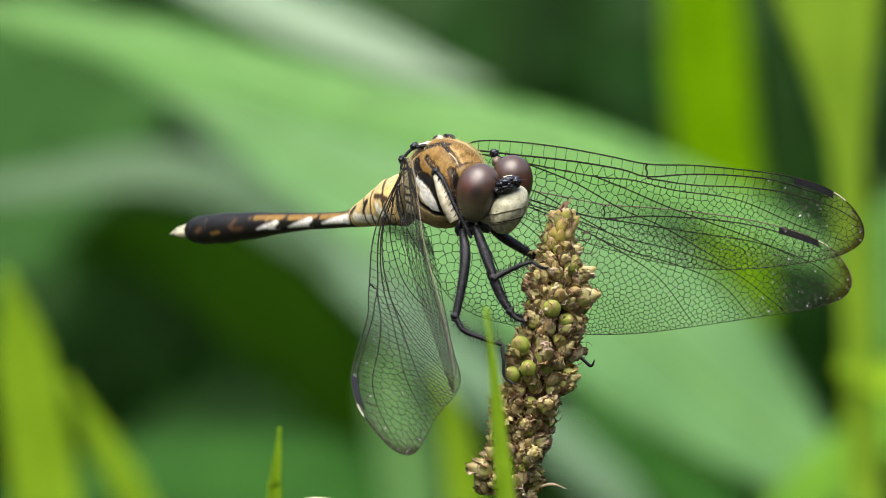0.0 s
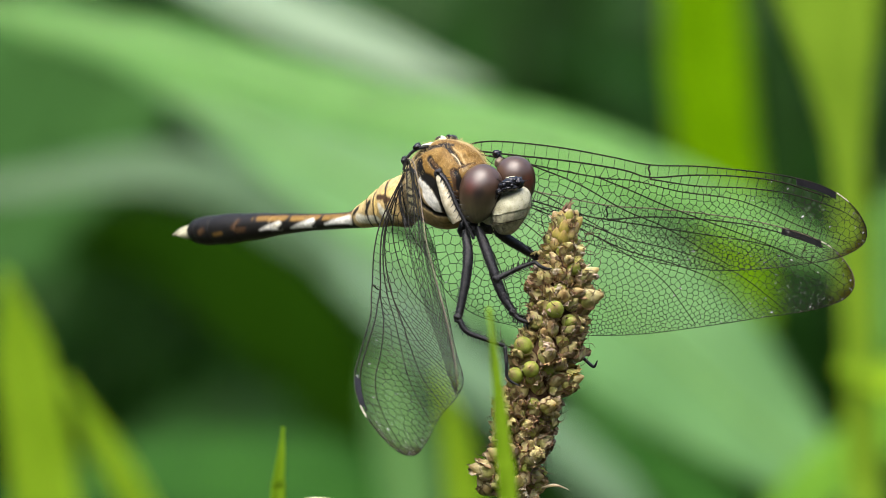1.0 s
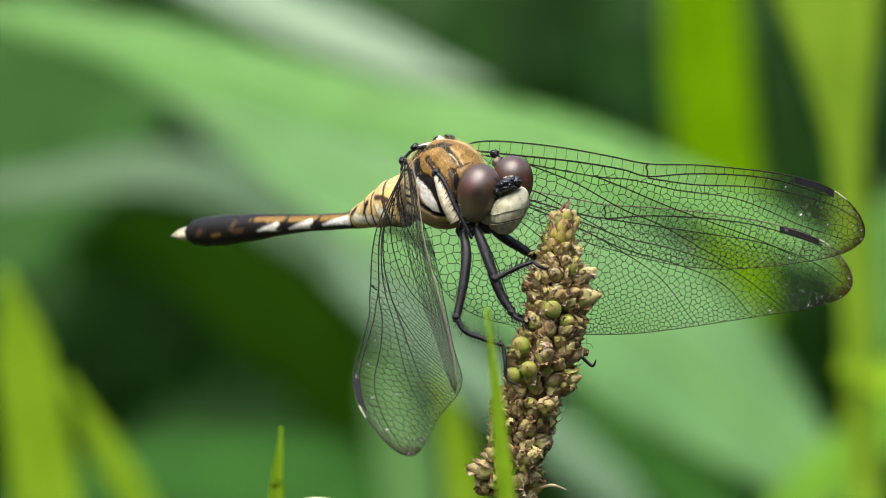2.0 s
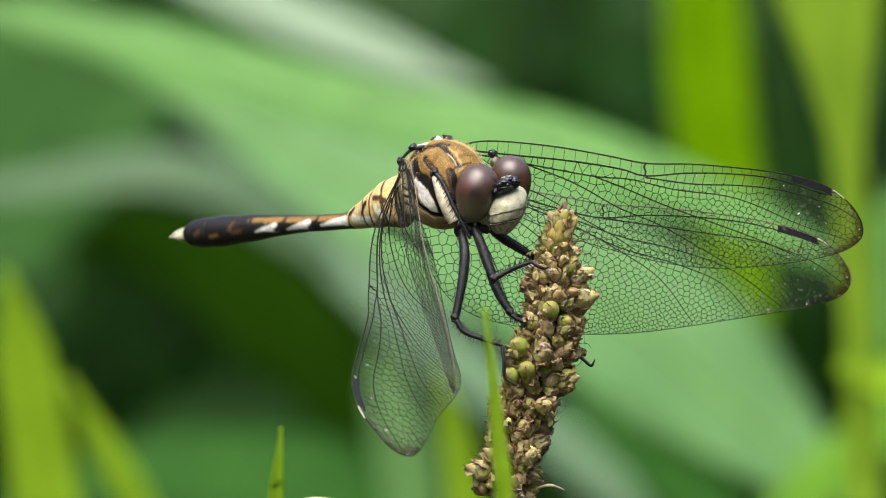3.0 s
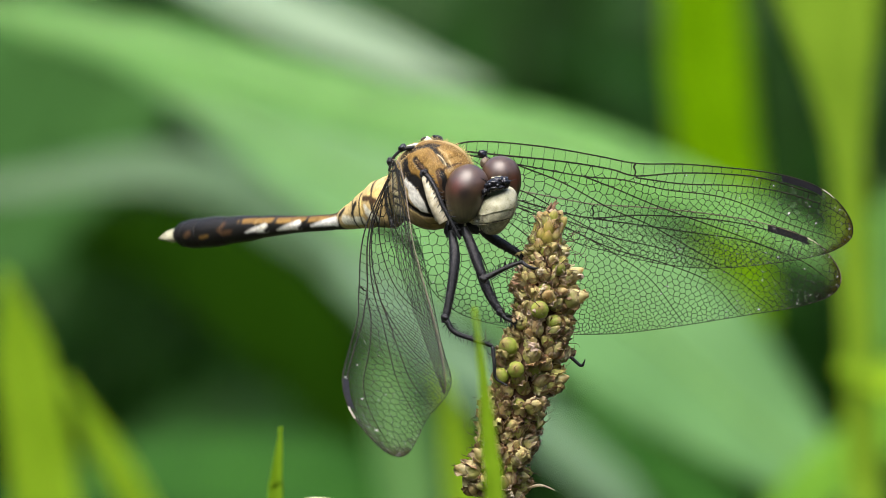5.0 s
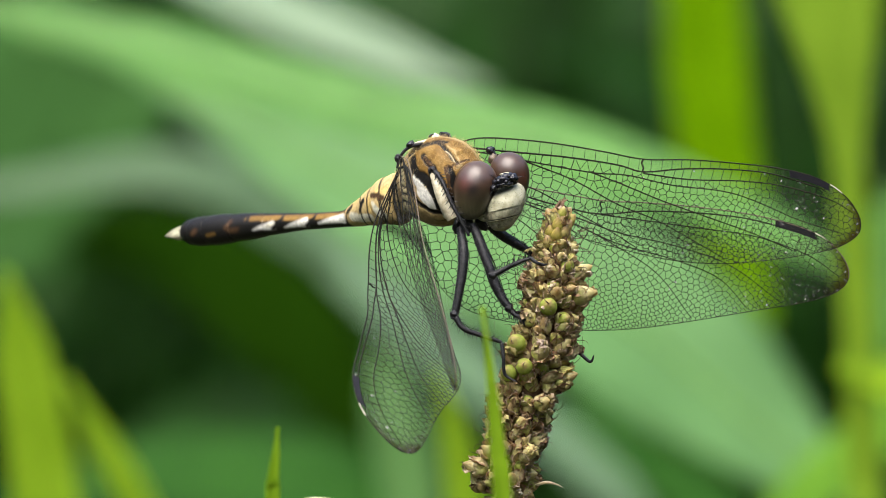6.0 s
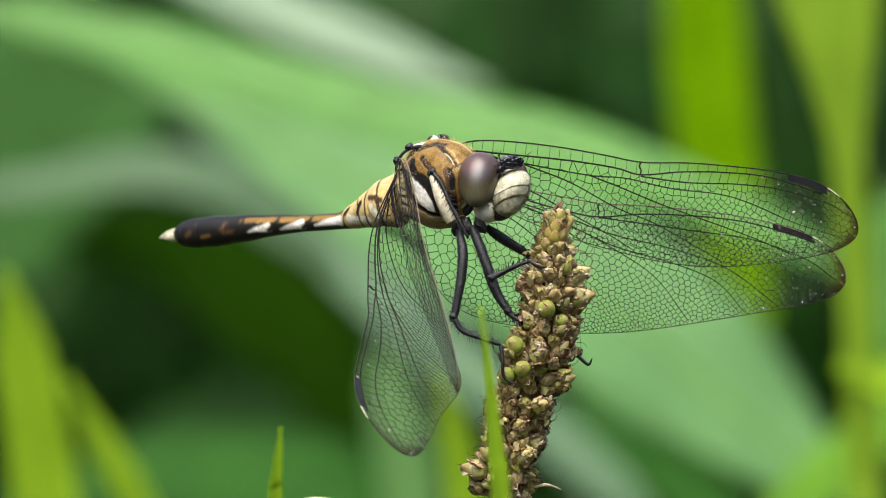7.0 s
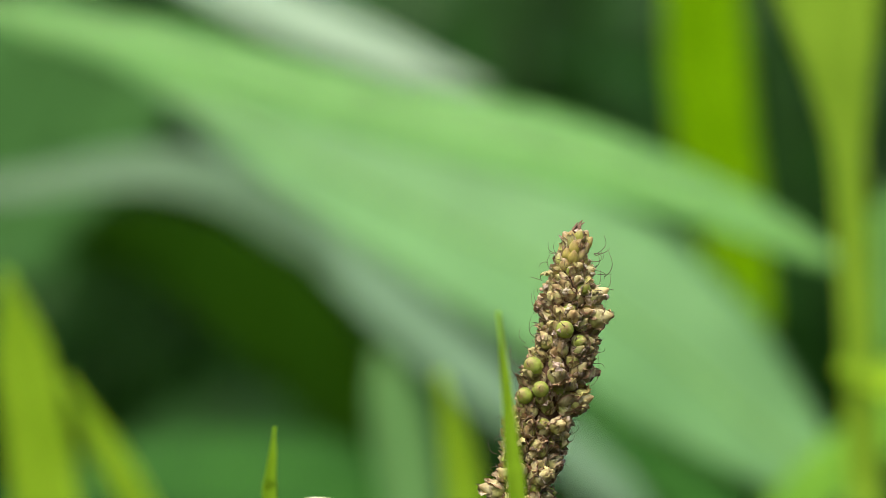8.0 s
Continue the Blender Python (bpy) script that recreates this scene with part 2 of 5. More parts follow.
def blade_grid(spine, widths, face_dir, fold=0.12, thick=0.006, n=48):
    """A leaf: a spine, half widths along it, and the way its upper side faces; a closed thin body folded along the midrib."""
    rows = curve_through([(*p, w) for p, w in zip(spine, widths)], n)
    cen, w = rows[:, :3], np.maximum(rows[:, 3], 0.0002)
    tan = np.gradient(cen, axis=0)
    tan /= np.linalg.norm(tan, axis=1)[:, None]
    side = np.cross(tan, np.array(face_dir, float))
    side /= np.linalg.norm(side, axis=1)[:, None]
    up = np.cross(side, tan)
    across = [-1, -0.8, -0.5, -0.2, 0, 0.2, 0.5, 0.8, 1]
    section = [(a, fold * abs(a) + 0.0) for a in across] + [(a, fold * abs(a) - thick * (1.3 - abs(a))) for a in across[-2:0:-1]]
    g = np.stack([cen + side * (w * a)[:, None] + up * (w * h)[:, None] for a, h in section], 1)
    return g


def leaf(label, material, spine, widths, face_dir, foot=None, fold=0.12, group="broad leaves behind", category="leaf"):
    """A broad grass-like leaf on a stalk that rises from the ground at foot."""
    ob = thing("broad_leaf", label, category, (spine[0][0], spine[0][1], 0.0), group)
    o = np.array([spine[0][0], spine[0][1], 0.0])
    g = blade_grid([np.array(p) - o for p in spine], widths, face_dir, fold)
    part("blade", mesh_of("blade", *shell(g), scale=1), material, ob)
    mid = curve_through([(*(np.array(p) - o), w) for p, w in zip(spine, widths)], 24)
    up = np.array(face_dir, float) / np.linalg.norm(face_dir)
    rad = np.maximum(mid[:, 3] * 0.035, 0.0002)
    rows = [(*(c[:3] + up * r * 0.3), r, r) for c, r in zip(mid, rad)]
    part("midrib", mesh_of("midrib", *shell(loft_grid(rows, 24, 6, up)), scale=1), RIB if material in (LEAF, LEAF_BLUE) else material, ob)
    if foot:
        a, b = np.array([foot[0], foot[1], -0.01]) - o, np.array(spine[0]) - o
        way = np.array(spine[1]) - np.array(spine[0])
        way = way / np.linalg.norm(way) * 0.04
        r = max(widths[0] * 0.35, 0.0015)
        pts = [a, a * 0.6 + b * 0.4 + np.array([0, 0, 0.02]), b - way * 0.6, b + way * 0.3]
        part("stem", mesh_of("stem", *shell(tube_grid(pts, [r * 1.3, r * 1.1, r, r * 0.6], 20, 8)), scale=1), material, ob)
    return ob


def half_widths(*w):
    """Half widths given in millimetres."""
    return [v / 1000 for v in w]


# ---- leaves behind the perch ----
def leaves():
    toward = (0.05, -0.8, 0.6)
    leaf("broad bright green leaf arching across, out of focus", LEAF,
         [(-0.1181, 0.9120, 0.4021), (-0.1000, 0.9120, 0.3991), (-0.0887, 0.9120, 0.3972), (-0.0717, 0.9120, 0.3934), (-0.0547, 0.9120, 0.3889), (-0.0378, 0.9120, 0.3839), (-0.0208, 0.9120, 0.3794), (-0.0038, 0.9120, 0.3751), (0.0131, 0.9120, 0.3716), (0.0301, 0.9120, 0.3671), (0.0471, 0.9120, 0.3613), (0.0640, 0.9120, 0.3545), (0.0742, 0.9120, 0.3494), (0.0821, 0.9120, 0.3465)],
         half_widths(2.8, 2.8, 3.2, 5.2, 7.0, 7.4, 7.6, 8.3, 9.4, 8.8, 7.3, 5.2, 3.0, 1.0), toward, (-0.204, 0.982), 0.1)
    leaf("broad blue-green leaf drooping below the bright one, out of focus", LEAF_BLUE,
         [(-0.0918, 1.0650, 0.3970), (-0.0720, 1.0650, 0.3914), (-0.0560, 1.0650, 0.3840), (-0.0449, 1.0650, 0.3782), (-0.0326, 1.0650, 0.3711), (-0.0178, 1.0650, 0.3639), (-0.0005, 1.0650, 0.3557), (0.0168, 1.0650, 0.3477), (0.0328, 1.0650, 0.3390), (0.0488, 1.0650, 0.3282), (0.0636, 1.0650, 0.3156), (0.0784, 1.0650, 0.3033), (0.0908, 1.0650, 0.2944)],
         half_widths(1.0, 1.7, 4.2, 7.6, 11.8, 16.5, 20.3, 23.2, 24.4, 22.7, 17.5, 9.9, 1.8), (-0.2, -0.7, 0.7), (-0.264, 1.145), 0.08)
    leaf("grey-green leaf underside below the blue-green leaf", LEAF_GREY,
         [(-0.1697, 1.8000, 0.4226), (-0.1352, 1.8000, 0.4202), (-0.1042, 1.8000, 0.4123), (-0.0766, 1.8000, 0.3916), (-0.0542, 1.8000, 0.3683), (-0.0386, 1.8000, 0.3536), (-0.0248, 1.8000, 0.3415), (-0.0093, 1.8000, 0.3278), (0.0062, 1.8000, 0.3143), (0.0235, 1.8000, 0.3010), (0.0390, 1.8000, 0.2884), (0.0528, 1.8000, 0.2757), (0.0631, 1.8000, 0.2657)],
         half_widths(0.9, 1.0, 1.4, 2.4, 4.5, 7.2, 9.3, 10.0, 9.7, 8.6, 7.6, 6.6, 2.6), (-0.3, -0.6, 0.75), (-0.316, 1.578), 0.05)
    leaf("grey-green narrow leaf, half shade in its colour", LEAF_SHADE,
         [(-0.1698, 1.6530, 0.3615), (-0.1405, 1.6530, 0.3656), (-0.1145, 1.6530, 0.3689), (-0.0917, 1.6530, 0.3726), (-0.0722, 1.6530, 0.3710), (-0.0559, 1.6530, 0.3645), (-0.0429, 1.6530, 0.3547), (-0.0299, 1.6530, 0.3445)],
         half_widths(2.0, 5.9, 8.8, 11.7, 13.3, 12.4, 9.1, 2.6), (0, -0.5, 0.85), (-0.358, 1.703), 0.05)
    leaf("pale grey-green leaf, sky sheen in its colour", LEAF_SHEEN,
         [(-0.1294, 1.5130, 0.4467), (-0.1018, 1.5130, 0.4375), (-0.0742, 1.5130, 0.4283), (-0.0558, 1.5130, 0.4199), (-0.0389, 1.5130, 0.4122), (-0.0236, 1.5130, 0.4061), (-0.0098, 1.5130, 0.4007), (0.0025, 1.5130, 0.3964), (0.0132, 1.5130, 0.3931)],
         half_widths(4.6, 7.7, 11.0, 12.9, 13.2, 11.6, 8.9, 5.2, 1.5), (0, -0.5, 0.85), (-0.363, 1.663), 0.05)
    leaf("mid-green leaf, soft shade in its colour", LEAF_SOFT_SHADE,
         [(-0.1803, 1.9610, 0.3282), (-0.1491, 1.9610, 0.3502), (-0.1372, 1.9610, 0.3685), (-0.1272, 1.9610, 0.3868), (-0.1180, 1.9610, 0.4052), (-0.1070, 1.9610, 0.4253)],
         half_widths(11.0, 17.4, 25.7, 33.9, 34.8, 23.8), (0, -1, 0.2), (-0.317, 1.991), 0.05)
    leaf("mid-green leaf low among the stems, shade in its colour", LEAF_MID_SHADE,
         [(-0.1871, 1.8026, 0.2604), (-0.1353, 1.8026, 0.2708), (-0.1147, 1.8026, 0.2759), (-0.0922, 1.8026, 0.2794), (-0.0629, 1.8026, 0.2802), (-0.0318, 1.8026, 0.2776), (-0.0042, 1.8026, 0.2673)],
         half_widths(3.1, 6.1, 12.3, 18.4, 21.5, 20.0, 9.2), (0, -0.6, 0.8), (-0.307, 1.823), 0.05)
    leaf("mid-green leaf low among the stems, shade in its colour", LEAF_MID_SHADE,
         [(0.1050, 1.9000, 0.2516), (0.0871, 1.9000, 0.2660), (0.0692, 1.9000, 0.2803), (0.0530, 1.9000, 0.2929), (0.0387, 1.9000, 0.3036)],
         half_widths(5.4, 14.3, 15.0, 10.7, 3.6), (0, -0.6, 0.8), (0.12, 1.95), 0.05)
    leaf("green upright leaf, out of focus", LEAF_BLUE,
         [(-0.0060, 1.2534, 0.2672), (-0.0073, 1.2534, 0.2876), (-0.0100, 1.2534, 0.3040), (-0.0128, 1.2534, 0.3162), (-0.0155, 1.2534, 0.3257)],
         half_widths(6.9, 7.1, 7.1, 5.5, 1.1), (-0.2, -0.9, 0.4), (0.000, 1.273), 0.1)
    lime = "bright lime-green grass blade, out of focus"
    up = (0.0, -1.0, 0.15)
    leaf(lime, LEAF_LIME, [(0.0756, 1.2530, 0.3230), (0.0737, 1.2530, 0.3338), (0.0712, 1.2530, 0.3461), (0.0685, 1.2530, 0.3596), (0.0658, 1.2530, 0.3746), (0.0641, 1.2530, 0.3895), (0.0631, 1.2530, 0.4031), (0.0625, 1.2530, 0.4181)],
         half_widths(2.7, 5.7, 7.6, 9.0, 9.8, 10.1, 10.1, 9.5), (0.1, -1, 0.1), (0.103, 1.303), 0.1, "lime grass blades", "grass blade")
    leaf("pale lime-green grass blade widening upwards, out of focus", LEAF_MILKY, [(0.0725, 0.6553, 0.2964), (0.0714, 0.6553, 0.3156), (0.0706, 0.6553, 0.3347), (0.0696, 0.6553, 0.3520), (0.0687, 0.6553, 0.3654), (0.0677, 0.6553, 0.3769), (0.0663, 0.6553, 0.3885), (0.0643, 0.6553, 0.4010)],
         half_widths(2.9, 2.9, 2.9, 2.8, 2.9, 5.0, 8.1, 11.4), up, (0.084, 0.685), 0.15, "lime grass blades", "grass blade")
    leaf(lime, LEAF_PALE, [(-0.0674, 0.6928, 0.2900), (-0.0688, 0.6928, 0.3049), (-0.0711, 0.6928, 0.3196), (-0.0734, 0.6928, 0.3324), (-0.0764, 0.6928, 0.3461)],
         half_widths(6.0, 5.9, 5.4, 4.7, 0.6), up, (-0.060, 0.723), 0.15, "lime grass blades", "grass blade")
    leaf(lime, LEAF_PALE, [(-0.0489, 0.7311, 0.2885), (-0.0545, 0.7311, 0.3037), (-0.0606, 0.7311, 0.3148), (-0.0676, 0.7311, 0.3268)],
         half_widths(3.2, 3.0, 2.6, 0.4), up, (-0.043, 0.761), 0.15, "lime grass blades", "grass blade")
    leaf(lime, LEAF_PALE, [(0.0051, 0.6184, 0.2931), (0.0038, 0.6184, 0.3071), (0.0023, 0.6184, 0.3174), (-0.0006, 0.6184, 0.3295)],
         half_widths(3.6, 3.2, 2.6, 0.4), (0.1, -0.8, 0.5), (0.006, 0.638), 0.15, "lime grass blades", "grass blade")
    leaf(lime, LEAF_PALE, [(0.0898, 0.6553, 0.3194), (0.0822, 0.6553, 0.3251), (0.0744, 0.6553, 0.3279), (0.0667, 0.6553, 0.3299)],
         half_widths(3.3, 4.1, 3.8, 1.2), (0, -0.8, 0.6), (0.132, 0.685), 0.1, "lime grass blades", "grass blade")
    leaf(lime, LEAF_SOFT, [(0.0676, 1.0204, 0.2815), (0.0753, 1.0204, 0.2942), (0.0849, 1.0204, 0.3043), (0.0958, 1.0204, 0.3140), (0.1079, 1.0204, 0.3248)],
         half_widths(6.3, 7.0, 6.8, 6.3, 4.4), (-0.3, -0.8, 0.5), (0.078, 1.040), 0.1, "lime grass blades", "grass blade")
    # Leaf added for a dim green tone in the dark gap behind.
    leaf("dim green leaf, deep shade in its colour, far out of focus", LEAF_GLOOM,
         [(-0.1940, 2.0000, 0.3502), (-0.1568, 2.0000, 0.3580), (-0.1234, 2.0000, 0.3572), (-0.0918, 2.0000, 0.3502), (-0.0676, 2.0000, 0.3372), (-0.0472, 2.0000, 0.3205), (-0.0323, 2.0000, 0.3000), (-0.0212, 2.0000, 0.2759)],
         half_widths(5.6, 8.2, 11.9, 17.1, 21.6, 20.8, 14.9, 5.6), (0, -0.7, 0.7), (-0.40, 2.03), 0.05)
    leaf("green leaf edge, out of focus", LEAF, [(0.0857, 0.8098, 0.3268), (0.0846, 0.8098, 0.3394), (0.0843, 0.8098, 0.3522), (0.0851, 0.8098, 0.3618)],
         half_widths(4.0, 6.0, 5.5, 1.2), up, (0.099, 0.830), 0.1)


def undergrowth():
    """Uncountable leaves behind, shade put into their dark colour, one sheet of clutter."""
    rng = random.Random(5)
    pieces = []
    for k in range(950):
        y = rng.uniform(2.1, 4.0)
        x, z = rng.gauss(0, 0.5), rng.uniform(0.0, 0.95)
        a, l, w = rng.uniform(-1.4, 1.4), rng.uniform(0.10, 0.26), rng.uniform(0.014, 0.035)
        d = np.array([math.sin(a), rng.uniform(-0.3, 0.3), math.cos(a) * 0.8])
        p = np.array([x, y, z])
        droop = np.array([0, 0, -l * 0.25])
        g = blade_grid([p, p + d * l * 0.4, p + d * l * 0.75 + droop * 0.3, p + d * l + droop], [w * 0.3, w, w * 0.7, 0.001],
                       (rng.uniform(-0.4, 0.4), -0.8, rng.uniform(0.1, 0.9)), 0.1, n=8)
        pieces.append(shell(g))
        root = np.array([x + rng.uniform(-0.08, 0.08), y + rng.uniform(-0.08, 0.08), -0.01])
        pieces.append(shell(tube_grid([root, (root + p) / 2 + np.array([0, 0, 0.03]), p], [0.0022, 0.0018, 0.0012], 4, 3)))
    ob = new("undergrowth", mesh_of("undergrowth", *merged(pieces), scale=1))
    ob.data.materials.append(LEAF_DEEP_SHADE)
    tagged(ob, "dense undergrowth leaves, deep shade in their dark colour", "undergrowth", kind="stuff")


def low_grass():
    """Short grass and weeds that cover the soil, lower than the perch."""
    rng = random.Random(21)
    pieces = []
    for k in range(12000):
        r, a = 4.4 * math.sqrt(rng.random()), rng.uniform(0, 6.283)
        p = np.array([r * math.sin(a), r * math.cos(a), -0.005])
        h, t, w = rng.uniform(0.05, 0.17), rng.uniform(0, 6.283), rng.uniform(0.006, 0.013)
        lean = np.array([math.sin(t), math.cos(t), 0]) * h * rng.uniform(0.1, 0.7)
        side = np.array([math.cos(t), -math.sin(t), 0]) * w
        fold = np.array([math.sin(t), math.cos(t), 0]) * w * 0.4
        mid, tip = p + lean * 0.35 + np.array([0, 0, h * 0.65]), p + lean + np.array([0, 0, h])
        verts = [p - side, p + side, p + fold, mid - side * 0.8, mid + side * 0.8, mid + fold, tip]
        pieces.append((verts, [(0, 1, 4, 3), (1, 2, 5, 4), (2, 0, 3, 5), (3, 4, 6), (4, 5, 6), (5, 3, 6)]))
    ob = new("low_grass", mesh_of("low_grass", *merged(pieces), scale=1))
    ob.data.materials.append(LEAF_STEM)
    tagged(ob, "short green grass and weeds over the soil", "grass", kind="stuff")


def thicket_leaves():
    """Leaves on the banks all round, coloured dark for shade."""
    rng = random.Random(22)
    pieces = []
    for k in range(5000):
        a, z = rng.uniform(0, 6.283), rng.uniform(0.0, 2.35)
        r = 4.45 + rng.uniform(-0.35, 0.25)
        p = np.array([r * math.sin(a), r * math.cos(a), z])
        out = np.array([-math.sin(a), -math.cos(a), 0.0])
        side = np.array([math.cos(a), -math.sin(a), 0.0])
        t, l = rng.uniform(-1.2, 1.2), rng.uniform(0.10, 0.24)
        d = side * math.sin(t) + np.array([0, 0, -math.cos(t) * 0.5 + 0.3]) + out * rng.uniform(0.1, 0.7)
        w = np.cross(d, out + np.array([0, 0, 0.6])) * l * rng.uniform(0.16, 0.26)
        q, e = p + d * l * 0.45 + np.array([0, 0, 0.01]), p + d * l - np.array([0, 0, 0.02])
        nrm = np.cross(w, d)
        nrm = nrm / np.linalg.norm(nrm) * 0.004
        pieces.append(([p, q - w, e, q + w, q - nrm], [(0, 1, 2, 3), (0, 4, 1), (1, 4, 2), (2, 4, 3), (3, 4, 0)]))
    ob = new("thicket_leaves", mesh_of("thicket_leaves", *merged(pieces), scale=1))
    ob.data.materials.append(LEAF_DEEP_SHADE)
    tagged(ob, "thicket leaves, shade in their dark green colour", "foliage", kind="stuff")


def rough_tube(path, radii, grit=1.0):
    """A leg joint with a gritty, slightly ridged skin."""
    g = tube_grid(path, radii, 70, 16)
    c = g.mean(1, keepdims=True)
    k = np.array([[noise.noise(Vector(p) * 3.2) * 0.16 + noise.noise(Vector(p) * 9.0) * 0.13 for p in row] for row in g])
    ridge = 0.08 * np.cos(np.arange(g.shape[1]) * 2 * np.pi * 4 / g.shape[1])
    return c + (g - c) * (1 + 0.6 * grit * (k + ridge))[..., None]


# ---- the plantain spike ----
SPIKE_FOOT = (0.0008, -0.0050, 0.3500)
SPIKE_AXIS = [(4.64, 0.0, 327.05, 1.6), (5.42, 0.0, 328.81, 1.6), (5.78, 0.0, 331.4, 1.7), (6.3, 0.0, 333.99, 1.7), (7.28, 0.0, 336.58, 1.65), (8.16, 0.0, 339.17, 1.95), (8.73, 0.0, 341.76, 2.0), (9.61, 0.0, 344.35, 1.75), (9.87, 0.0, 346.94, 1.65), (9.98, 0.0, 348.5, 1.45), (9.77, 0.0, 349.53, 1.0), (9.87, 0.0, 350.83, 0.76), (10.23, 0.0, 352.12, 0.46), (10.34, 0.0, 352.9, 0.27)]


def egg_radius(f, tip):
    """Half width of a capsule at the share f of its length."""
    return math.sin(math.pi * (0.04 + 0.92 * f)) ** 0.8 * (1 - tip * f)


def egg(n, m, length, width, tip):
    """A capsule along +x with its blunt end at the origin."""
    f = np.linspace(0, 1, n)
    a = np.linspace(0, 2 * np.pi, m, endpoint=False)
    r = np.array([egg_radius(v, tip) for v in f]) * width
    g = np.stack([np.repeat((f * length)[:, None], m, 1), r[:, None] * np.cos(a), r[:, None] * np.sin(a)], -1)
    return shell(g)


def scale_mesh(rng, length, width, tip, palette):
    """A dry sepal that hugs a capsule: a blunt closed scale over part of the egg, a brown keel, a thin pale ragged margin that lifts off."""
    n, m = 7, 8
    keel, flesh, rim_tone = [np.array(c) for c in palette]
    spread, end, flare, seed = rng.uniform(0.8, 1.2), rng.uniform(0.8, 1.2), rng.uniform(0.0, 0.36), rng.uniform(0, 90)
    top, low, tone = [], [], []
    fray = [rng.uniform(-0.26, 0.10) for _ in range(m + 1)]
    for i in range(n + 1):
        w = (0.45 + 0.55 * math.sin(math.pi * min(0.5, 0.12 + 0.62 * i / n))) * (1.0 if i < n - 1 else 0.86 if i < n else 0.62)
        for j in range(m + 1):
            q = j / m * 2 - 1
            f = i / n * end + (fray[j] * (i / n) ** 3)
            r = egg_radius(min(0.9, max(0, f) * 0.9 + 0.06), tip) * width * 1.04 + 0.03
            r += flare * (i / n) ** 2.2 + 0.42 * abs(q) ** 2.5 * (i / n) * rng.uniform(0.1, 1.2) + (0.05 + 0.22 * i / n) * noise.noise((q * 2.2 + seed, i / n * 2.5, 0)) + rng.uniform(0.0, 0.04)
            a, x = q * spread * w, f * length
            top.append((x, r * math.sin(a), r * math.cos(a)))
            low.append((x, (r - 0.028) * math.sin(a), (r - 0.028) * math.cos(a)))
            edge = min(1.0, max(abs(q) ** 2.5, (i / n) ** 4) + rng.uniform(-0.12, 0.12))
            mid = math.exp(-(q * 3.2) ** 2) * (0.35 + 0.65 * i / n)
            c = flesh * (1 - mid) + keel * mid
            tone.append(np.clip((c * (1 - max(0, edge)) + rim_tone * max(0, edge)) * rng.uniform(0.85, 1.12), 0, 1))
    k = m + 1
    faces = [(i * k + j, (i + 1) * k + j, (i + 1) * k + j + 1, i * k + j + 1) for i in range(n) for j in range(m)]
    h = len(top)
    back = [tuple(v + h for v in reversed(q)) for q in faces]
    rim = [i * k for i in range(n + 1)] + [n * k + j for j in range(1, k)] + [i * k + m for i in range(n - 1, -1, -1)] + [j for j in range(m - 1, 0, -1)]
    side = [(rim[i], rim[(i + 1) % len(rim)], rim[(i + 1) % len(rim)] + h, rim[i] + h) for i in range(len(rim))]
    me = mesh_of("bract", top + low, faces + back + side)
    painted(me, np.array(tone + tone))
    me.materials.append(HUSK)
    return me


def crumple(rng, size, inner, outer):
    """A withered flower: four crumpled papery lobes round the top of a capsule, facing +x."""
    verts, faces, tone = [], [], []
    n, m, seed = 4, 20, rng.uniform(0, 50)
    for side in (0, 0.03):
        for i in range(n + 1):
            f = i / n
            for j in range(m):
                a = 2 * math.pi * j / m
                lobe = 0.80 + 0.20 * abs(math.cos(2 * a)) ** 0.6
                k = noise.noise((math.cos(a) * 2.2 + seed, math.sin(a) * 2.2, f * 2.0))
                r = size * (0.10 + 0.90 * f * lobe) * (1 + 0.75 * k)
                x = size * (0.25 * math.sin(2.4 * f) - 0.55 * f * f + 1.25 * f * noise.noise((math.cos(a) * 3 + seed, math.sin(a) * 3, 7.0)))
                verts.append((x - side, r * math.cos(a), r * math.sin(a)))
                t = min(1, max(0, f + 0.5 * k + rng.uniform(-0.15, 0.15)))
                tone.append([inner[c] * (1 - t) + outer[c] * t for c in range(3)])
    h = (n + 1) * m
    for i in range(n):
        for j in range(m):
            q = (i * m + j, i * m + (j + 1) % m, (i + 1) * m + (j + 1) % m, (i + 1) * m + j)
            faces += [q, tuple(v + h for v in reversed(q))]
    for j in range(m):
        k = (j + 1) % m
        faces.append((n * m + j, n * m + k, n * m + k + h, n * m + j + h))
        faces.append((k, j, j + h, k + h))
    me = mesh_of("withered_petal", verts, faces)
    painted(me, np.clip(np.array(tone), 0, 1))
    me.materials.append(HUSK)
    return me


def tinted(name, shape, stops, length, rng):
    """A mesh coloured along its length by stops of (share, colour), unevenly."""
    verts, faces = shape
    me = mesh_of(name, verts, faces)
    f = np.clip([v[0] / length + rng.uniform(-0.12, 0.12) for v in verts], 0, 1)
    keys = [k for k, _ in stops]
    painted(me, np.stack([np.interp(f, keys, [c[i] for _, c in stops]) for i in range(3)], 1))
    me.materials.append(HUSK)
    return me


def turned(span, lead, place):
    """The pose of a piece at place (mm): its x axis along span, its z axis towards lead."""
    x = Vector(span).normalized()
    z = Vector(lead)
    z = (z - x * z.dot(x)).normalized()
    y = z.cross(x)
    m = Matrix((x, y, z)).transposed().to_4x4()
    m.translation = Vector(place) * 0.001
    return m


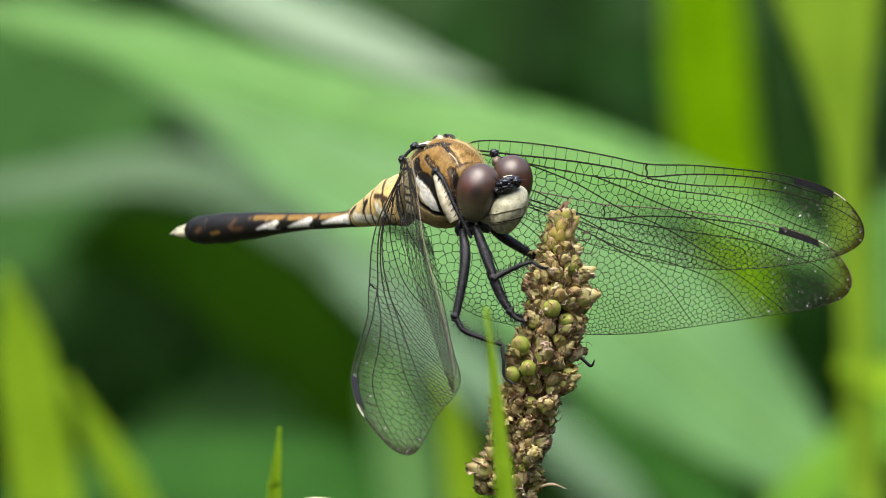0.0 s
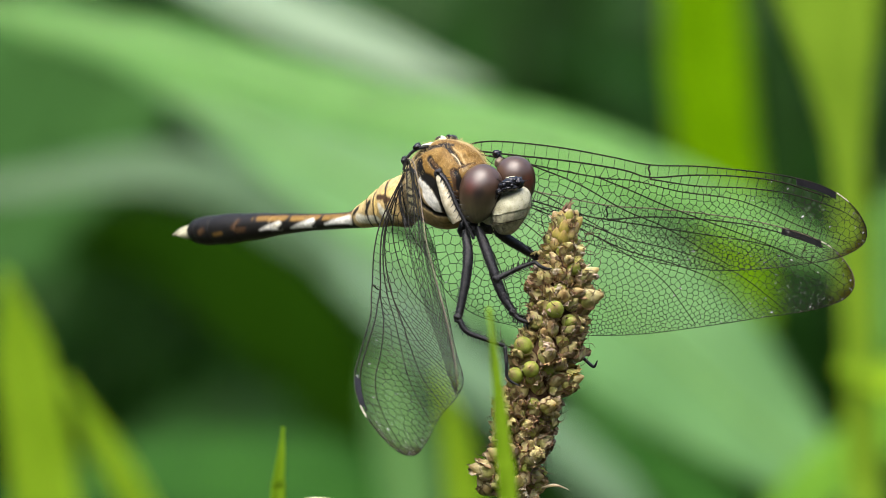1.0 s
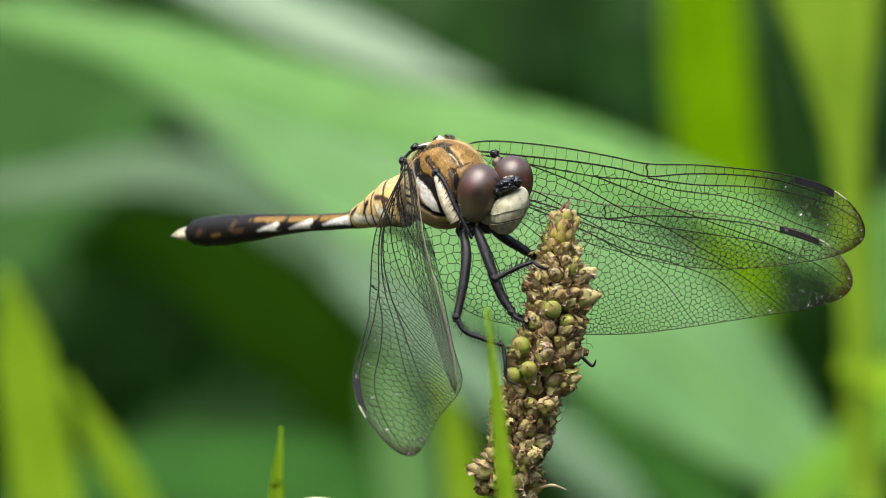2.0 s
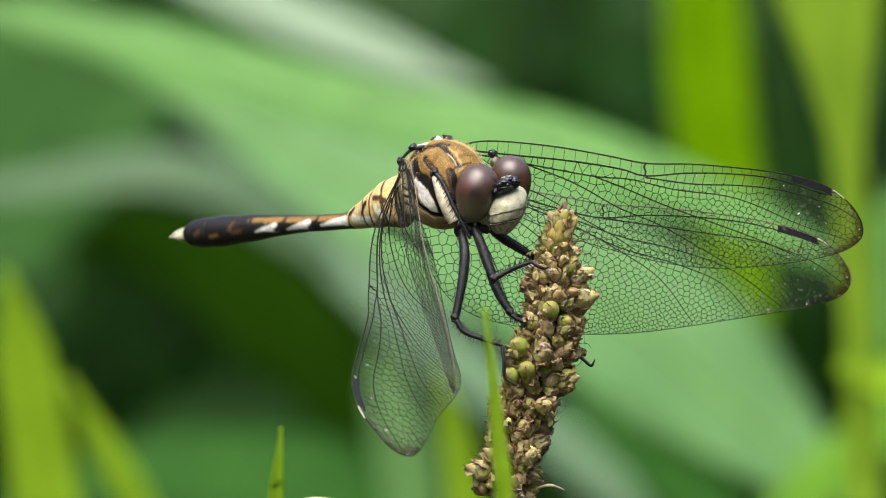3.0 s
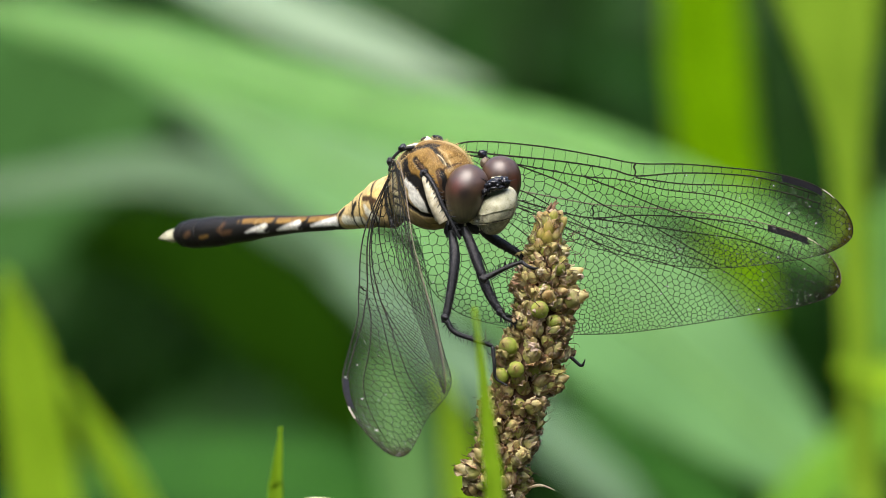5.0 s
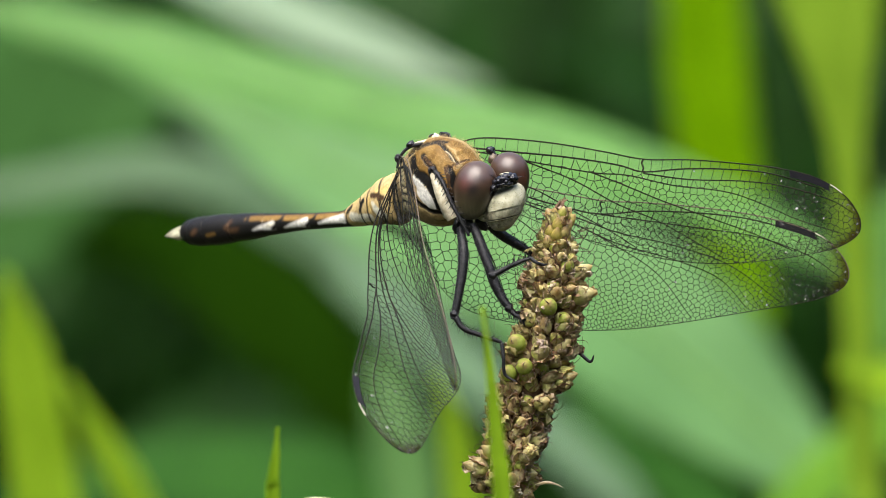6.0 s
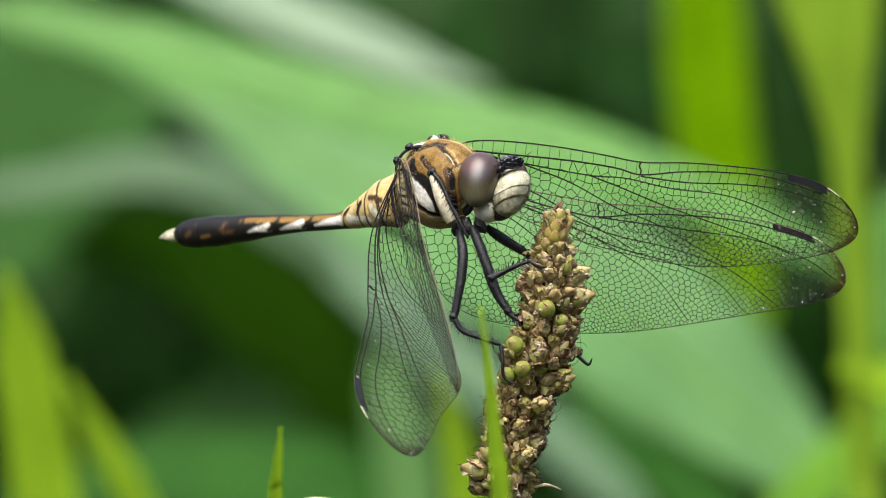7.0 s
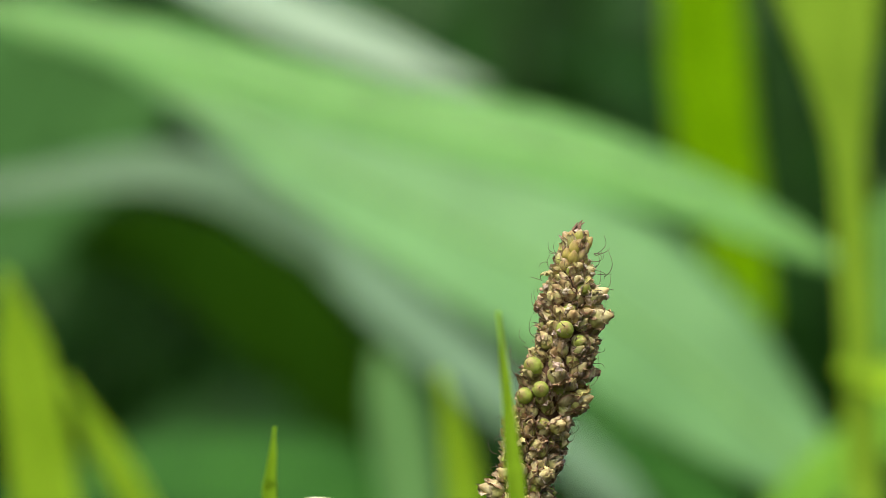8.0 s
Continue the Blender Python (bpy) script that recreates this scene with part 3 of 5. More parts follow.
def facing(place, out, roll):
    """A pose with its x axis along out."""
    x = Vector(out).normalized()
    q = x.to_track_quat("X", "Z")
    return Matrix.LocRotScale(Vector(place) * 0.001, q @ Euler((roll, 0, 0)).to_quaternion(), None)


def plantain():
    rng = random.Random(11)
    ob = thing("plantain_spike", "ripe brown plantain seed spike with a few green capsules", "plant", SPIKE_FOOT[:2] + (0,))
    axis = curve_through(SPIKE_AXIS, 200)
    rows = [(-9, 4, -3, 1.2), (-8, 3, 105, 1.2), (-3.5, 1, 220, 1.25), (*axis[0][:3], 1.35)]
    part("stalk", mesh_of("stalk", *shell(loft_grid([(*r[:3], r[3], r[3]) for r in rows], 40, 12, (0, 1, 0.1)))), STALK, ob, "slender green-brown flower stalk")
    core = [(*r[:3], max(0.25, r[3] - 0.15), max(0.25, r[3] - 0.15)) for r in SPIKE_AXIS]
    part("core", mesh_of("core", *shell(loft_grid(core, 60, 20, (0, 1, 0.1)))), TIP, ob, "dark axis between the capsules")
    pale, green, tan, brown, dark, pink = (0.86, 0.79, 0.46), (0.41, 0.53, 0.07), (0.68, 0.60, 0.25), (0.48, 0.34, 0.15), (0.22, 0.13, 0.06), (0.74, 0.58, 0.44)
    ripe = [tinted("seed_capsule", egg(12, 18, l, w, 0.12), [(0, pale), (0.3, green), (0.85, (0.44, 0.51, 0.10)), (1, brown)], l, rng) for l, w in ((2.0, 0.92), (1.8, 0.82))]
    husk = [tinted("seed_capsule", egg(11, 14, l, w, 0.48), [(0, pale), (0.5, c), (0.8, d), (1, brown)], l, rng)
            for l, w, c, d in ((2.1, 0.92, tan, brown), (1.9, 0.86, (0.50, 0.52, 0.16), tan), (2.2, 0.88, pale, tan), (2.0, 0.9, (0.46, 0.49, 0.14), (0.50, 0.50, 0.18)), (2.0, 0.9, (0.56, 0.54, 0.22), tan))]
    bud = [tinted("bud", egg(9, 12, l, w, 0.35), [(0, (0.60, 0.60, 0.22)), (0.5, c), (0.85, d), (1, e)], l, rng)
           for l, w, c, d, e in ((1.7, 0.52, (0.56, 0.50, 0.10), (0.54, 0.42, 0.13), (0.42, 0.27, 0.12)), (1.5, 0.48, (0.46, 0.50, 0.09), (0.52, 0.48, 0.13), (0.60, 0.50, 0.26)), (1.6, 0.55, (0.60, 0.52, 0.18), (0.46, 0.30, 0.12), (0.62, 0.50, 0.32)))]
    straw, olive = (0.73, 0.66, 0.27), (0.58, 0.60, 0.17)
    cups = [scale_mesh(rng, 2.0, 0.9, 0.42, p) for p in ((brown, straw, (0.50, 0.30, 0.18)), (olive, olive, (0.70, 0.58, 0.36)), (brown, tan, dark), (olive, straw, pink), (dark, (0.50, 0.38, 0.15), pink), (olive, olive, brown), (straw, pale, (0.46, 0.26, 0.15))) for _ in range(3)]
    rags = [crumple(rng, rng.uniform(0.40, 0.66), a, b) for a, b in ((dark, pink), (brown, (0.72, 0.60, 0.40)), (dark, brown), (brown, straw), (dark, (0.56, 0.42, 0.24)), (brown, (0.80, 0.72, 0.54)))]
    cap_tip = mesh_of("withered_tip", *shell(tube_grid([(0, 0, 0), (0.35, 0.10, 0), (0.6, 0.32, 0.1), (0.75, 0.7, 0.2)], [0.06, 0.045, 0.03, 0.012], 8, 5)))
    # the plump capsules that stand out: where each sits and the way it points
    plump = [((9.12, -2.2, 344.27), (0.05, -1.0, 0.35), 0.95, 1), ((6.64, -1.9, 340.85), (-0.45, -0.9, 0.45), 1.0, 1), ((8.19, -2.3, 340.13), (0.35, -0.9, 0.30), 1.05, 0), ((7.05, -2.2, 338.89), (-0.1, -1.0, 0.25), 0.9, 1), ((6.02, -1.6, 338.26), (-0.55, -0.8, 0.30), 0.9, 1),
             ((3.55, -0.6, 329.55), (-0.95, -0.35, 0.30), 1.1, 0), ((11.31, -0.6, 345.5), (1.0, -0.35, 0.18), 1.15, 0), ((9.6, -0.8, 337.84), (0.95, -0.45, 0.25), 1.15, 0), ((11.52, -0.4, 347.46), (0.9, -0.3, 0.45), 0.9, 0),
             ((7.16, -2.2, 330.83), (0.2, -0.9, 0.3), 1.0, 0), ((8.19, -1.9, 335.58), (0.5, -0.85, 0.2), 0.95, 0)]

    def dressed(cap, bare):
        """Sepals and the withered flower on one capsule."""
        start = rng.uniform(0, 6.28)
        for j in range(3 if bare else 4):
            t = start + j * 1.57 + rng.uniform(-0.3, 0.3)
            part("bract", rng.choice(cups), None, cap, place=Matrix.Rotation(t, 4, "X") @ Matrix.Diagonal((rng.uniform(0.40, 0.70) if bare else rng.uniform(0.62, 1.05), 1, 1, 1)))
        for _ in range((rng.random() < 0.3) if bare else rng.choice((0, 1, 1, 2))):
            part("withered_petal", rng.choice(rags), None, cap, place=Matrix.Translation((rng.uniform(0.0012, 0.0020), rng.uniform(-0.0004, 0.0004), rng.uniform(-0.0004, 0.0004))) @ Euler((rng.uniform(0, 6.28), rng.uniform(-0.9, 0.9), rng.uniform(-0.9, 0.9))).to_matrix().to_4x4())
        if rng.random() < 0.5:
            part("withered_tip", cap_tip, FILAMENT, cap, place=facing(Vector((1.8, 0, 0)), (1, rng.uniform(-0.6, 0.6), rng.uniform(-0.6, 0.6)), rng.uniform(0, 6.28)))
    for place, out, size, bare in plump:
        cap = part("seed_capsule", ripe[0] if bare else husk[2], None, ob, "plump green capsule" if bare else "pale straw capsule", facing(place, out, rng.uniform(0, 6.28)) @ Matrix.Diagonal((size, size, size, 1)))
        dressed(cap, bare)
    run = np.concatenate([[0], np.linalg.norm(np.diff(axis[:, :3], axis=0), axis=1).cumsum()])
    n = 270
    for i in range(n):
        f = i / (n - 1)
        k = int(np.searchsorted(run, run[-1] * f * 0.999))
        row, up = axis[k], Vector((axis[min(200, k + 1)] - axis[max(0, k - 1)])[:3]).normalized()
        a = i * 2.39996 + rng.uniform(-0.2, 0.2)
        side = up.cross(Vector((0, 1, 0))).normalized()
        radial = side * math.cos(a) + side.cross(up) * math.sin(a)
        top = row[2] > 350.3
        place = Vector(row[:3]) + radial * row[3] * rng.uniform(0.75, 1.0)
        out = radial + up * (rng.uniform(0.25, 0.9) if not top else rng.uniform(1.4, 2.6)) + Vector([rng.uniform(-0.35, 0.35) for _ in range(3)])
        if top:
            part("bud", rng.choice(bud), None, ob, place=facing(place - up * 0.5, out, a) @ Matrix.Diagonal((rng.uniform(0.8, 1.05), rng.uniform(1.0, 1.3), rng.uniform(1.1, 1.4), 1)))
            for _ in range(2):
                part("bract", rng.choice(cups), None, ob, place=facing(place - up * 0.45, out, rng.uniform(0, 6.28)) @ Matrix.Diagonal((rng.uniform(0.35, 0.75), 0.66, 0.72, 1)))
            if rng.random() < 0.4:
                part("withered_petal", rng.choice(rags), None, ob, place=facing(place + out.normalized() * 0.8, out, a) @ Matrix.Scale(0.6, 4))
            continue
        if any((place + radial * 0.6 - Vector(p)).length < 0.75 for p, *_ in plump):
            continue
        size = rng.uniform(0.70, 0.95) * float(np.interp(row[2], (346, 350), (1.0, 0.75)))
        cap = part("seed_capsule", ripe[1] if rng.random() < 0.15 else rng.choice(husk), None, ob, place=facing(place, out, a) @ Matrix.Diagonal((size, size, size, 1)))
        dressed(cap, False)
    # dried stamen threads that curl out of the spike
    threads = []
    for k in range(110):
        row = axis[rng.randrange(20, 185)]
        a = rng.uniform(0, 6.28)
        radial = np.array([math.cos(a), math.sin(a) * 0.9, rng.uniform(-0.1, 0.4)])
        p = np.array(row[:3]) + radial * (row[3] + 1.3)
        l, c = rng.uniform(0.7, 1.9), rng.uniform(-1.3, 1.3)
        curl = np.array([-radial[2] * c, rng.uniform(-0.5, 0.5), radial[0] * c + rng.uniform(0, 0.7)])
        threads.append(shell(tube_grid([p, p + radial * l * 0.4 + curl * l * 0.1, p + radial * l * 0.7 + curl * l * 0.4, p + radial * l * 0.7 + curl * l], [0.030, 0.027, 0.022, 0.012], 8, 4)))
    tagged(part("dried_threads", mesh_of("dried_threads", *merged(threads)), FILAMENT, ob, "dark curling dried stamen threads"), kind="stuff")
    tipp = [(10.29, 0, 352.12), (10.18, 0, 352.9), (10.23, 0, 353.47), (10.39, 0, 353.89), (10.55, 0, 354.3), (10.8, 0, 354.61)]
    part("spike_tip", mesh_of("spike_tip", *shell(rough_tube(tipp, [0.50, 0.42, 0.26, 0.16, 0.10, 0.03], 1.5))), TIP, ob, "withered brown tip")
    for side in (-1, 1):
        curl = [np.array(tipp[1]) + np.array((side * 0.3, -0.3, 0)), np.array(tipp[2]) + np.array((side * 0.32, -0.35, 0.1)), np.array(tipp[3]) + np.array((side * 0.2, -0.2, 0.2)), np.array(tipp[4]) + np.array((side * 0.32 + 0.1, -0.1, 0.1))]
        part("withered_tip", mesh_of("withered_tip", *shell(rough_tube(curl, [0.16, 0.15, 0.11, 0.03], 1.6))), TIP, ob)
    wisp = [(8.02, -1.00, 328.22), (9.04, -2.00, 328.50), (9.92, -2.00, 328.30), (10.49, -2.00, 328.04)]
    part("wisp", mesh_of("wisp", *shell(tube_grid(wisp, [0.1, 0.14, 0.07, 0.02], 12, 6))), PAPER, ob)
    return ob


def grass_blade(label, pts, widths, material, foot):
    ob = thing("grass_blade", label, "grass blade", (foot[0], foot[1], 0), "fine grass blades")
    o = np.array([foot[0], foot[1], 0.0])
    root, low = np.array([foot[0], foot[1], -0.005]), np.array(pts[0])
    spine = [root + (low - root) * f - o for f in (0, 0.45, 0.75, 0.92)] + [np.array(p) - o for p in pts]
    g = blade_grid(spine, [widths[0] * 0.8, widths[0] * 1.1, widths[0] * 1.1, widths[0]] + widths, (0.45, -0.9, 0.1), 0.25, 0.05, n=60)
    part("blade", mesh_of("blade", *shell(g), scale=1), material, ob)
    return ob


def pale_seed_head():
    """The rounded pale top of another seed head just under the view."""
    ob = thing("seed_head", "pale cream rounded seed head on a thin stalk", "plant", (-0.0116, 0.0200, 0.3500)[:2] + (0,))
    part("cap", mesh_of("cap", *ball((0, 0, 324.95), (3.5, 3.2, 1.55), (0, 3, 0), 20, 28)), HUSK_PALE, ob)
    part("stalk", mesh_of("stalk", *shell(tube_grid([(0, 0, -2), (3, 2, 150), (1, 1, 270), (0, 0, 324.5)], [0.8, 0.75, 0.7, 0.7], 30, 10))), STALK, ob)


# ---- the dragonfly ----
DRAGONFLY_AT = (-0.0007, 0.0000, 0.3558)
THORAX = [(-3.14, 3.20, -1.76, 1.1, 1.0), (-2.41, 2.20, -1.13, 1.75, 1.5), (-1.25, 0.70, -0.41, 3.05, 2.15), (0.21, -1.40, 0.15, 4.05, 2.75),
          (1.72, -3.70, 0.18, 3.95, 2.75), (2.65, -5.00, -0.19, 3.1, 2.3), (3.16, -5.70, -0.56, 1.9, 1.6), (3.47, -6.10, -0.77, 0.5, 0.4)]
ABDOMEN = [(-2.83, 2.80, -1.24, 2.4, 1.7), (-3.99, 4.20, -1.44, 2.15, 1.7), (-5.36, 5.90, -2.01, 1.65, 1.4), (-6.75, 8.20, -2.57, 1.15, 1.1), (-8.09, 10.00, -2.99, 0.78, 0.85),
           (-10.35, 13.00, -3.14, 0.74, 0.82), (-13.60, 17.00, -3.28, 0.88, 0.95), (-16.88, 20.50, -3.54, 1.18, 1.2), (-19.90, 23.60, -3.80, 1.38, 1.35),
           (-22.00, 25.80, -3.96, 1.32, 1.3), (-22.95, 26.80, -4.01, 1.1, 1.1), (-23.45, 27.40, -4.01, 0.65, 0.7)]
HEAD_AT = (3.53, -5.50, -0.45)
PALE = (0.74, 0.62, 0.36)
OCHRE, BRIGHT, YELLOW, DARK, WHITE, CREAM, TAN, IVORY, BROWN = ((0.215, 0.120, 0.026), (0.295, 0.175, 0.045), (0.70, 0.50, 0.18), (0.010, 0.009, 0.008), (0.90, 0.88, 0.78), (0.66, 0.57, 0.36), (0.36, 0.26, 0.12), (0.84, 0.80, 0.62), (0.075, 0.040, 0.018))


def on_skin(pts, line):
    """The polyline in finer steps that follow the curved skin where it lies near."""
    line = np.array(line, float)
    if len(line) == 1:
        return line
    fine = np.vstack([line[:-1] + (line[1:] - line[:-1]) * f for f in np.linspace(0, 0.8, 5)]).reshape(5, -1, 3).transpose(1, 0, 2).reshape(-1, 3)
    fine = np.vstack([fine, line[-1:]])
    for k, p in enumerate(fine):
        d = np.linalg.norm(pts - p, axis=1)
        i = int(np.argmin(d))
        if d[i] < 0.6:
            fine[k] = pts[i]
    return fine


def paint_body(pts, strokes, base, soft=0.10, snap=True):
    """Colours the points of one body part: strokes of (colour, width, polyline), also mirrored across the body's middle plane."""
    col = np.tile(np.array(base, float), (len(pts), 1))
    mid, lat = np.array(THORAX[3][:3]), np.array([-0.66, -0.75, 0.0])
    lat = lat / np.linalg.norm(lat)
    other = pts - 2 * ((pts - mid) @ lat)[:, None] * lat
    for c, width, line in strokes:
        line = on_skin(pts, line) if snap else line
        k = np.maximum(stroke_mask(pts, line, width, soft), stroke_mask(other, line, width, soft))[:, None]
        col = col * (1 - k) + np.array(c) * k
    return col


def lump(u):
    """Uneven swelling for small hard plates."""
    k = np.array([[noise.noise(Vector(p) * 1.7) for p in row] for row in u])[..., None]
    return u * (1 + 0.35 * k)


def thorax(ob):
    pts, faces = shell(loft_grid(THORAX, 170, 200, boxy=2.3))
    flank = [(TAN, 1.2, [(-2.90, -0.86, -0.06), (-2.38, -1.15, -2.01), (-0.49, -2.90, -3.52), (1.60, -3.53, -3.65)]),
             (PALE, 0.75, [(-2.80, -1.16, 0.68), (-2.60, -1.49, -0.85), (-2.27, -1.44, -2.02)]),
             (DARK, 0.13, [(-2.90, -0.86, -0.06), (-2.26, -2.50, -0.22)]),
             (DARK, 0.13, [(-2.88, -0.73, -0.80), (-2.10, -2.71, -0.90)]),
             (DARK, 0.14, [(-2.71, -0.83, -1.46), (-1.96, -2.45, -1.87)]),
             (CREAM, 0.6, [(-2.38, -0.37, -2.41), (-1.73, -0.67, -3.01), (-1.10, -1.72, -3.31)]),
             (OCHRE, 1.3, [(0.06, -3.97, 3.81), (1.38, -5.14, 3.70), (2.83, -6.03, 2.70)]),
             (OCHRE, 1.9, [(-0.75, -4.45, 2.45), (0.74, -5.85, 2.67), (2.80, -6.52, 2.18)]),
             (OCHRE, 1.0, [(-0.42, -5.30, 1.39), (1.17, -6.62, 0.26), (2.06, -6.61, -0.72)]),
             (BRIGHT, 0.5, [(-0.97, -3.86, 2.82), (-0.05, -4.74, 3.16)]),
             (BRIGHT, 0.5, [(1.84, -5.87, 3.20), (2.77, -6.33, 2.43)]),
             ((0.46, 0.33, 0.14), 0.08, [(1.39, -5.36, 3.55), (2.08, -6.12, 2.92), (2.52, -6.66, 2.04)]),
             (BRIGHT, 0.7, [(0.54, -6.03, 2.03), (1.50, -6.77, 1.07)])]
    back = [(DARK, 0.20, [(0.75, -4.74, 3.73), (1.32, -5.80, 3.15), (1.95, -6.49, 2.24)]),
            (DARK, 0.14, [(1.95, -6.49, 2.24), (2.65, -6.84, 1.58)]),
            (BRIGHT, 0.3, [(2.00, -6.86, 1.44), (2.21, -6.96, 0.95)]),
            (DARK, 0.30, [(-0.80, -4.25, 2.63), (-0.40, -5.12, 2.00), (0.18, -5.92, 1.41)]),
            (DARK, 0.16, [(0.18, -5.92, 1.41), (0.66, -6.35, 0.53)]),
            (DARK, 0.55, [(-1.79, -2.92, 2.23), (-1.64, -3.60, 1.26), (-1.05, -4.59, 0.53)]),
            (DARK, 0.46, [(-0.93, -4.74, 0.78), (-0.16, -5.67, 0.11), (0.52, -6.13, -0.56), (0.95, -5.95, -1.60), (1.04, -5.43, -2.38)])]
    dark_lines = [(DARK, 0.34, [(-2.11, -1.80, 2.66), (-1.27, -2.74, 3.36), (0.28, -4.08, 3.88), (1.22, -4.72, 3.89)]),
                  (WHITE, 0.40, [(-1.57, -3.81, 0.53), (-1.26, -4.28, -0.09)]),
                  (WHITE, 0.72, [(-1.04, -4.55, -0.59), (-0.60, -4.99, -1.24)]),
                  (WHITE, 0.60, [(-0.41, -5.14, -1.43), (-0.06, -5.23, -1.91)]),
                  (DARK, 0.26, [(-1.68, -3.52, -0.85), (-1.36, -3.75, -1.67), (-0.75, -4.32, -2.18), (0.21, -4.93, -2.59), (0.90, -5.12, -2.69)]),
                  (DARK, 0.30, [(-2.41, -2.03, 1.42), (-2.23, -2.62, 0.10), (-1.84, -3.24, -0.86)]),
                  (WHITE, 0.6, [(1.26, -5.78, -1.90), (1.55, -4.84, -2.89)]),
                  (WHITE, 0.35, [(0.75, -5.55, -2.18), (0.79, -5.49, -2.29)])]
    pale_marks = [(DARK, 0.34, [(1.90, -6.61, -0.70), (2.12, -5.73, -2.07), (2.27, -4.18, -3.13)]),
                  (CREAM, 0.5, [(-0.98, -2.76, -3.21), (0.25, -3.79, -3.53)]),
                  (DARK, 0.14, [(-1.16, -2.85, -2.97), (-0.14, -3.89, -3.28), (1.08, -4.19, -3.33)]),
                  (DARK, 0.35, [(-2.34, 0.75, -2.66), (-1.43, -2.02, -2.97), (-0.97, -2.52, -3.29)])]
    recess = [(BROWN, 0.42, [(1.41, -6.67, 1.33), (1.73, -6.87, 0.36), (1.89, -6.59, -0.76)]),
              (DARK, 0.26, [(1.67, -6.78, 1.36), (1.95, -6.94, 0.6), (1.96, -6.77, -0.2)]),
              (TAN, 0.16, [(2.36, -6.89, 1.49), (2.65, -6.8, 1.7)]),
              (BROWN, 0.10, [(1.82, -6.78, 1.56), (2.49, -6.74, 1.88), (3.43, -6.22, 2.17)]),
              (CREAM, 0.05, [(1.22, -5.84, 3.05), (1.75, -6.35, 2.54), (2.07, -6.65, 2.01)]),
              (BROWN, 0.17, [(-0.72, -4.44, 2.53), (-0.29, -5.27, 1.98), (0.18, -5.92, 1.41)]),
              (DARK, 0.30, [(-1.69, -3.38, 1.69), (-1.45, -3.96, 0.92), (-0.84, -4.88, 0.38), (-0.29, -5.5, -0.4)]),
              (DARK, 0.30, [(-0.29, -5.5, -0.4), (0.31, -5.73, -1.4), (0.6, -5.39, -2.26)]),
              (TAN, 0.5, [(-0.91, -2.99, -3.16), (0.27, -3.94, -3.48), (1.34, -3.68, -3.68)])]
    top = flank + back + dark_lines + pale_marks + recess
    col = paint_body(pts, top, (0.44, 0.32, 0.14))
    mid = np.array([r[:3] for r in THORAX]).mean(0)
    out = (pts - mid) / np.linalg.norm(pts - mid, axis=1)[:, None]
    # seams sink in, plates between them swell
    depth = np.clip(0.12 - col.max(1), 0, 0.12) / 0.12
    grain = np.array([noise.noise(Vector(p) * 1.1) for p in pts])
    pts = pts + out * (0.10 * grain - 0.16 * depth)[:, None]
    me = mesh_of("thorax", pts, faces)
    painted(me, col)
    body = part("thorax", me, CUTICLE, ob, "ochre thorax with black stripes and white side patches")
    # fine hairs on the back
    rng = random.Random(3)
    nrm = np.array([v.normal for v in me.vertices])
    hairs = []
    for k in range(11000):
        i = rng.randrange(len(pts))
        if nrm[i][2] < 0.15:
            continue
        d = nrm[i] * rng.uniform(0.08, 0.26) + np.array([rng.uniform(-0.2, 0.2) for _ in range(3)])
        hairs.append(shell(tube_grid([pts[i], pts[i] + d * 0.5, pts[i] + d + np.array([0.05, 0, 0.05])], [0.007, 0.006, 0.003], 2, 3)))
    tagged(part("hairs", mesh_of("hairs", *merged(hairs)), HAIR, body, "fine golden hairs"), kind="stuff")
    # plates between the wing bases
    for name, label, c, ax, turn, material in (
            ("wing_hinge", "black wing hinge plate", (-3.05, -1.4, 2.42), (0.34, 0.4, 0.42), (0, -30, 20), BLACK),
            ("wing_hinge", "black wing hinge plate", (1.32, -1.8, 4.5), (0.55, 0.5, 0.26), (0, 20, 20), BLACK_GLOSS),
            ("wing_hinge", "black wing hinge plate", (-1.9, -2.0, 3.72), (0.42, 0.4, 0.30), (0, -20, 20), BLACK_GLOSS),
            ("back_plate", "white plate between the wings", (-0.44, -2.2, 3.92), (1.05, 0.5, 0.20), (0, -8, 10), IVORY_PLATE),
            ("back_plate", "white plate between the wings", (0.44, -1.9, 4.24), (0.46, 0.4, 0.42), (0, -50, 10), IVORY_PLATE)):
        part(name, mesh_of(name, *ball(c, ax, turn, 16, 22, lump)), material, body, label)
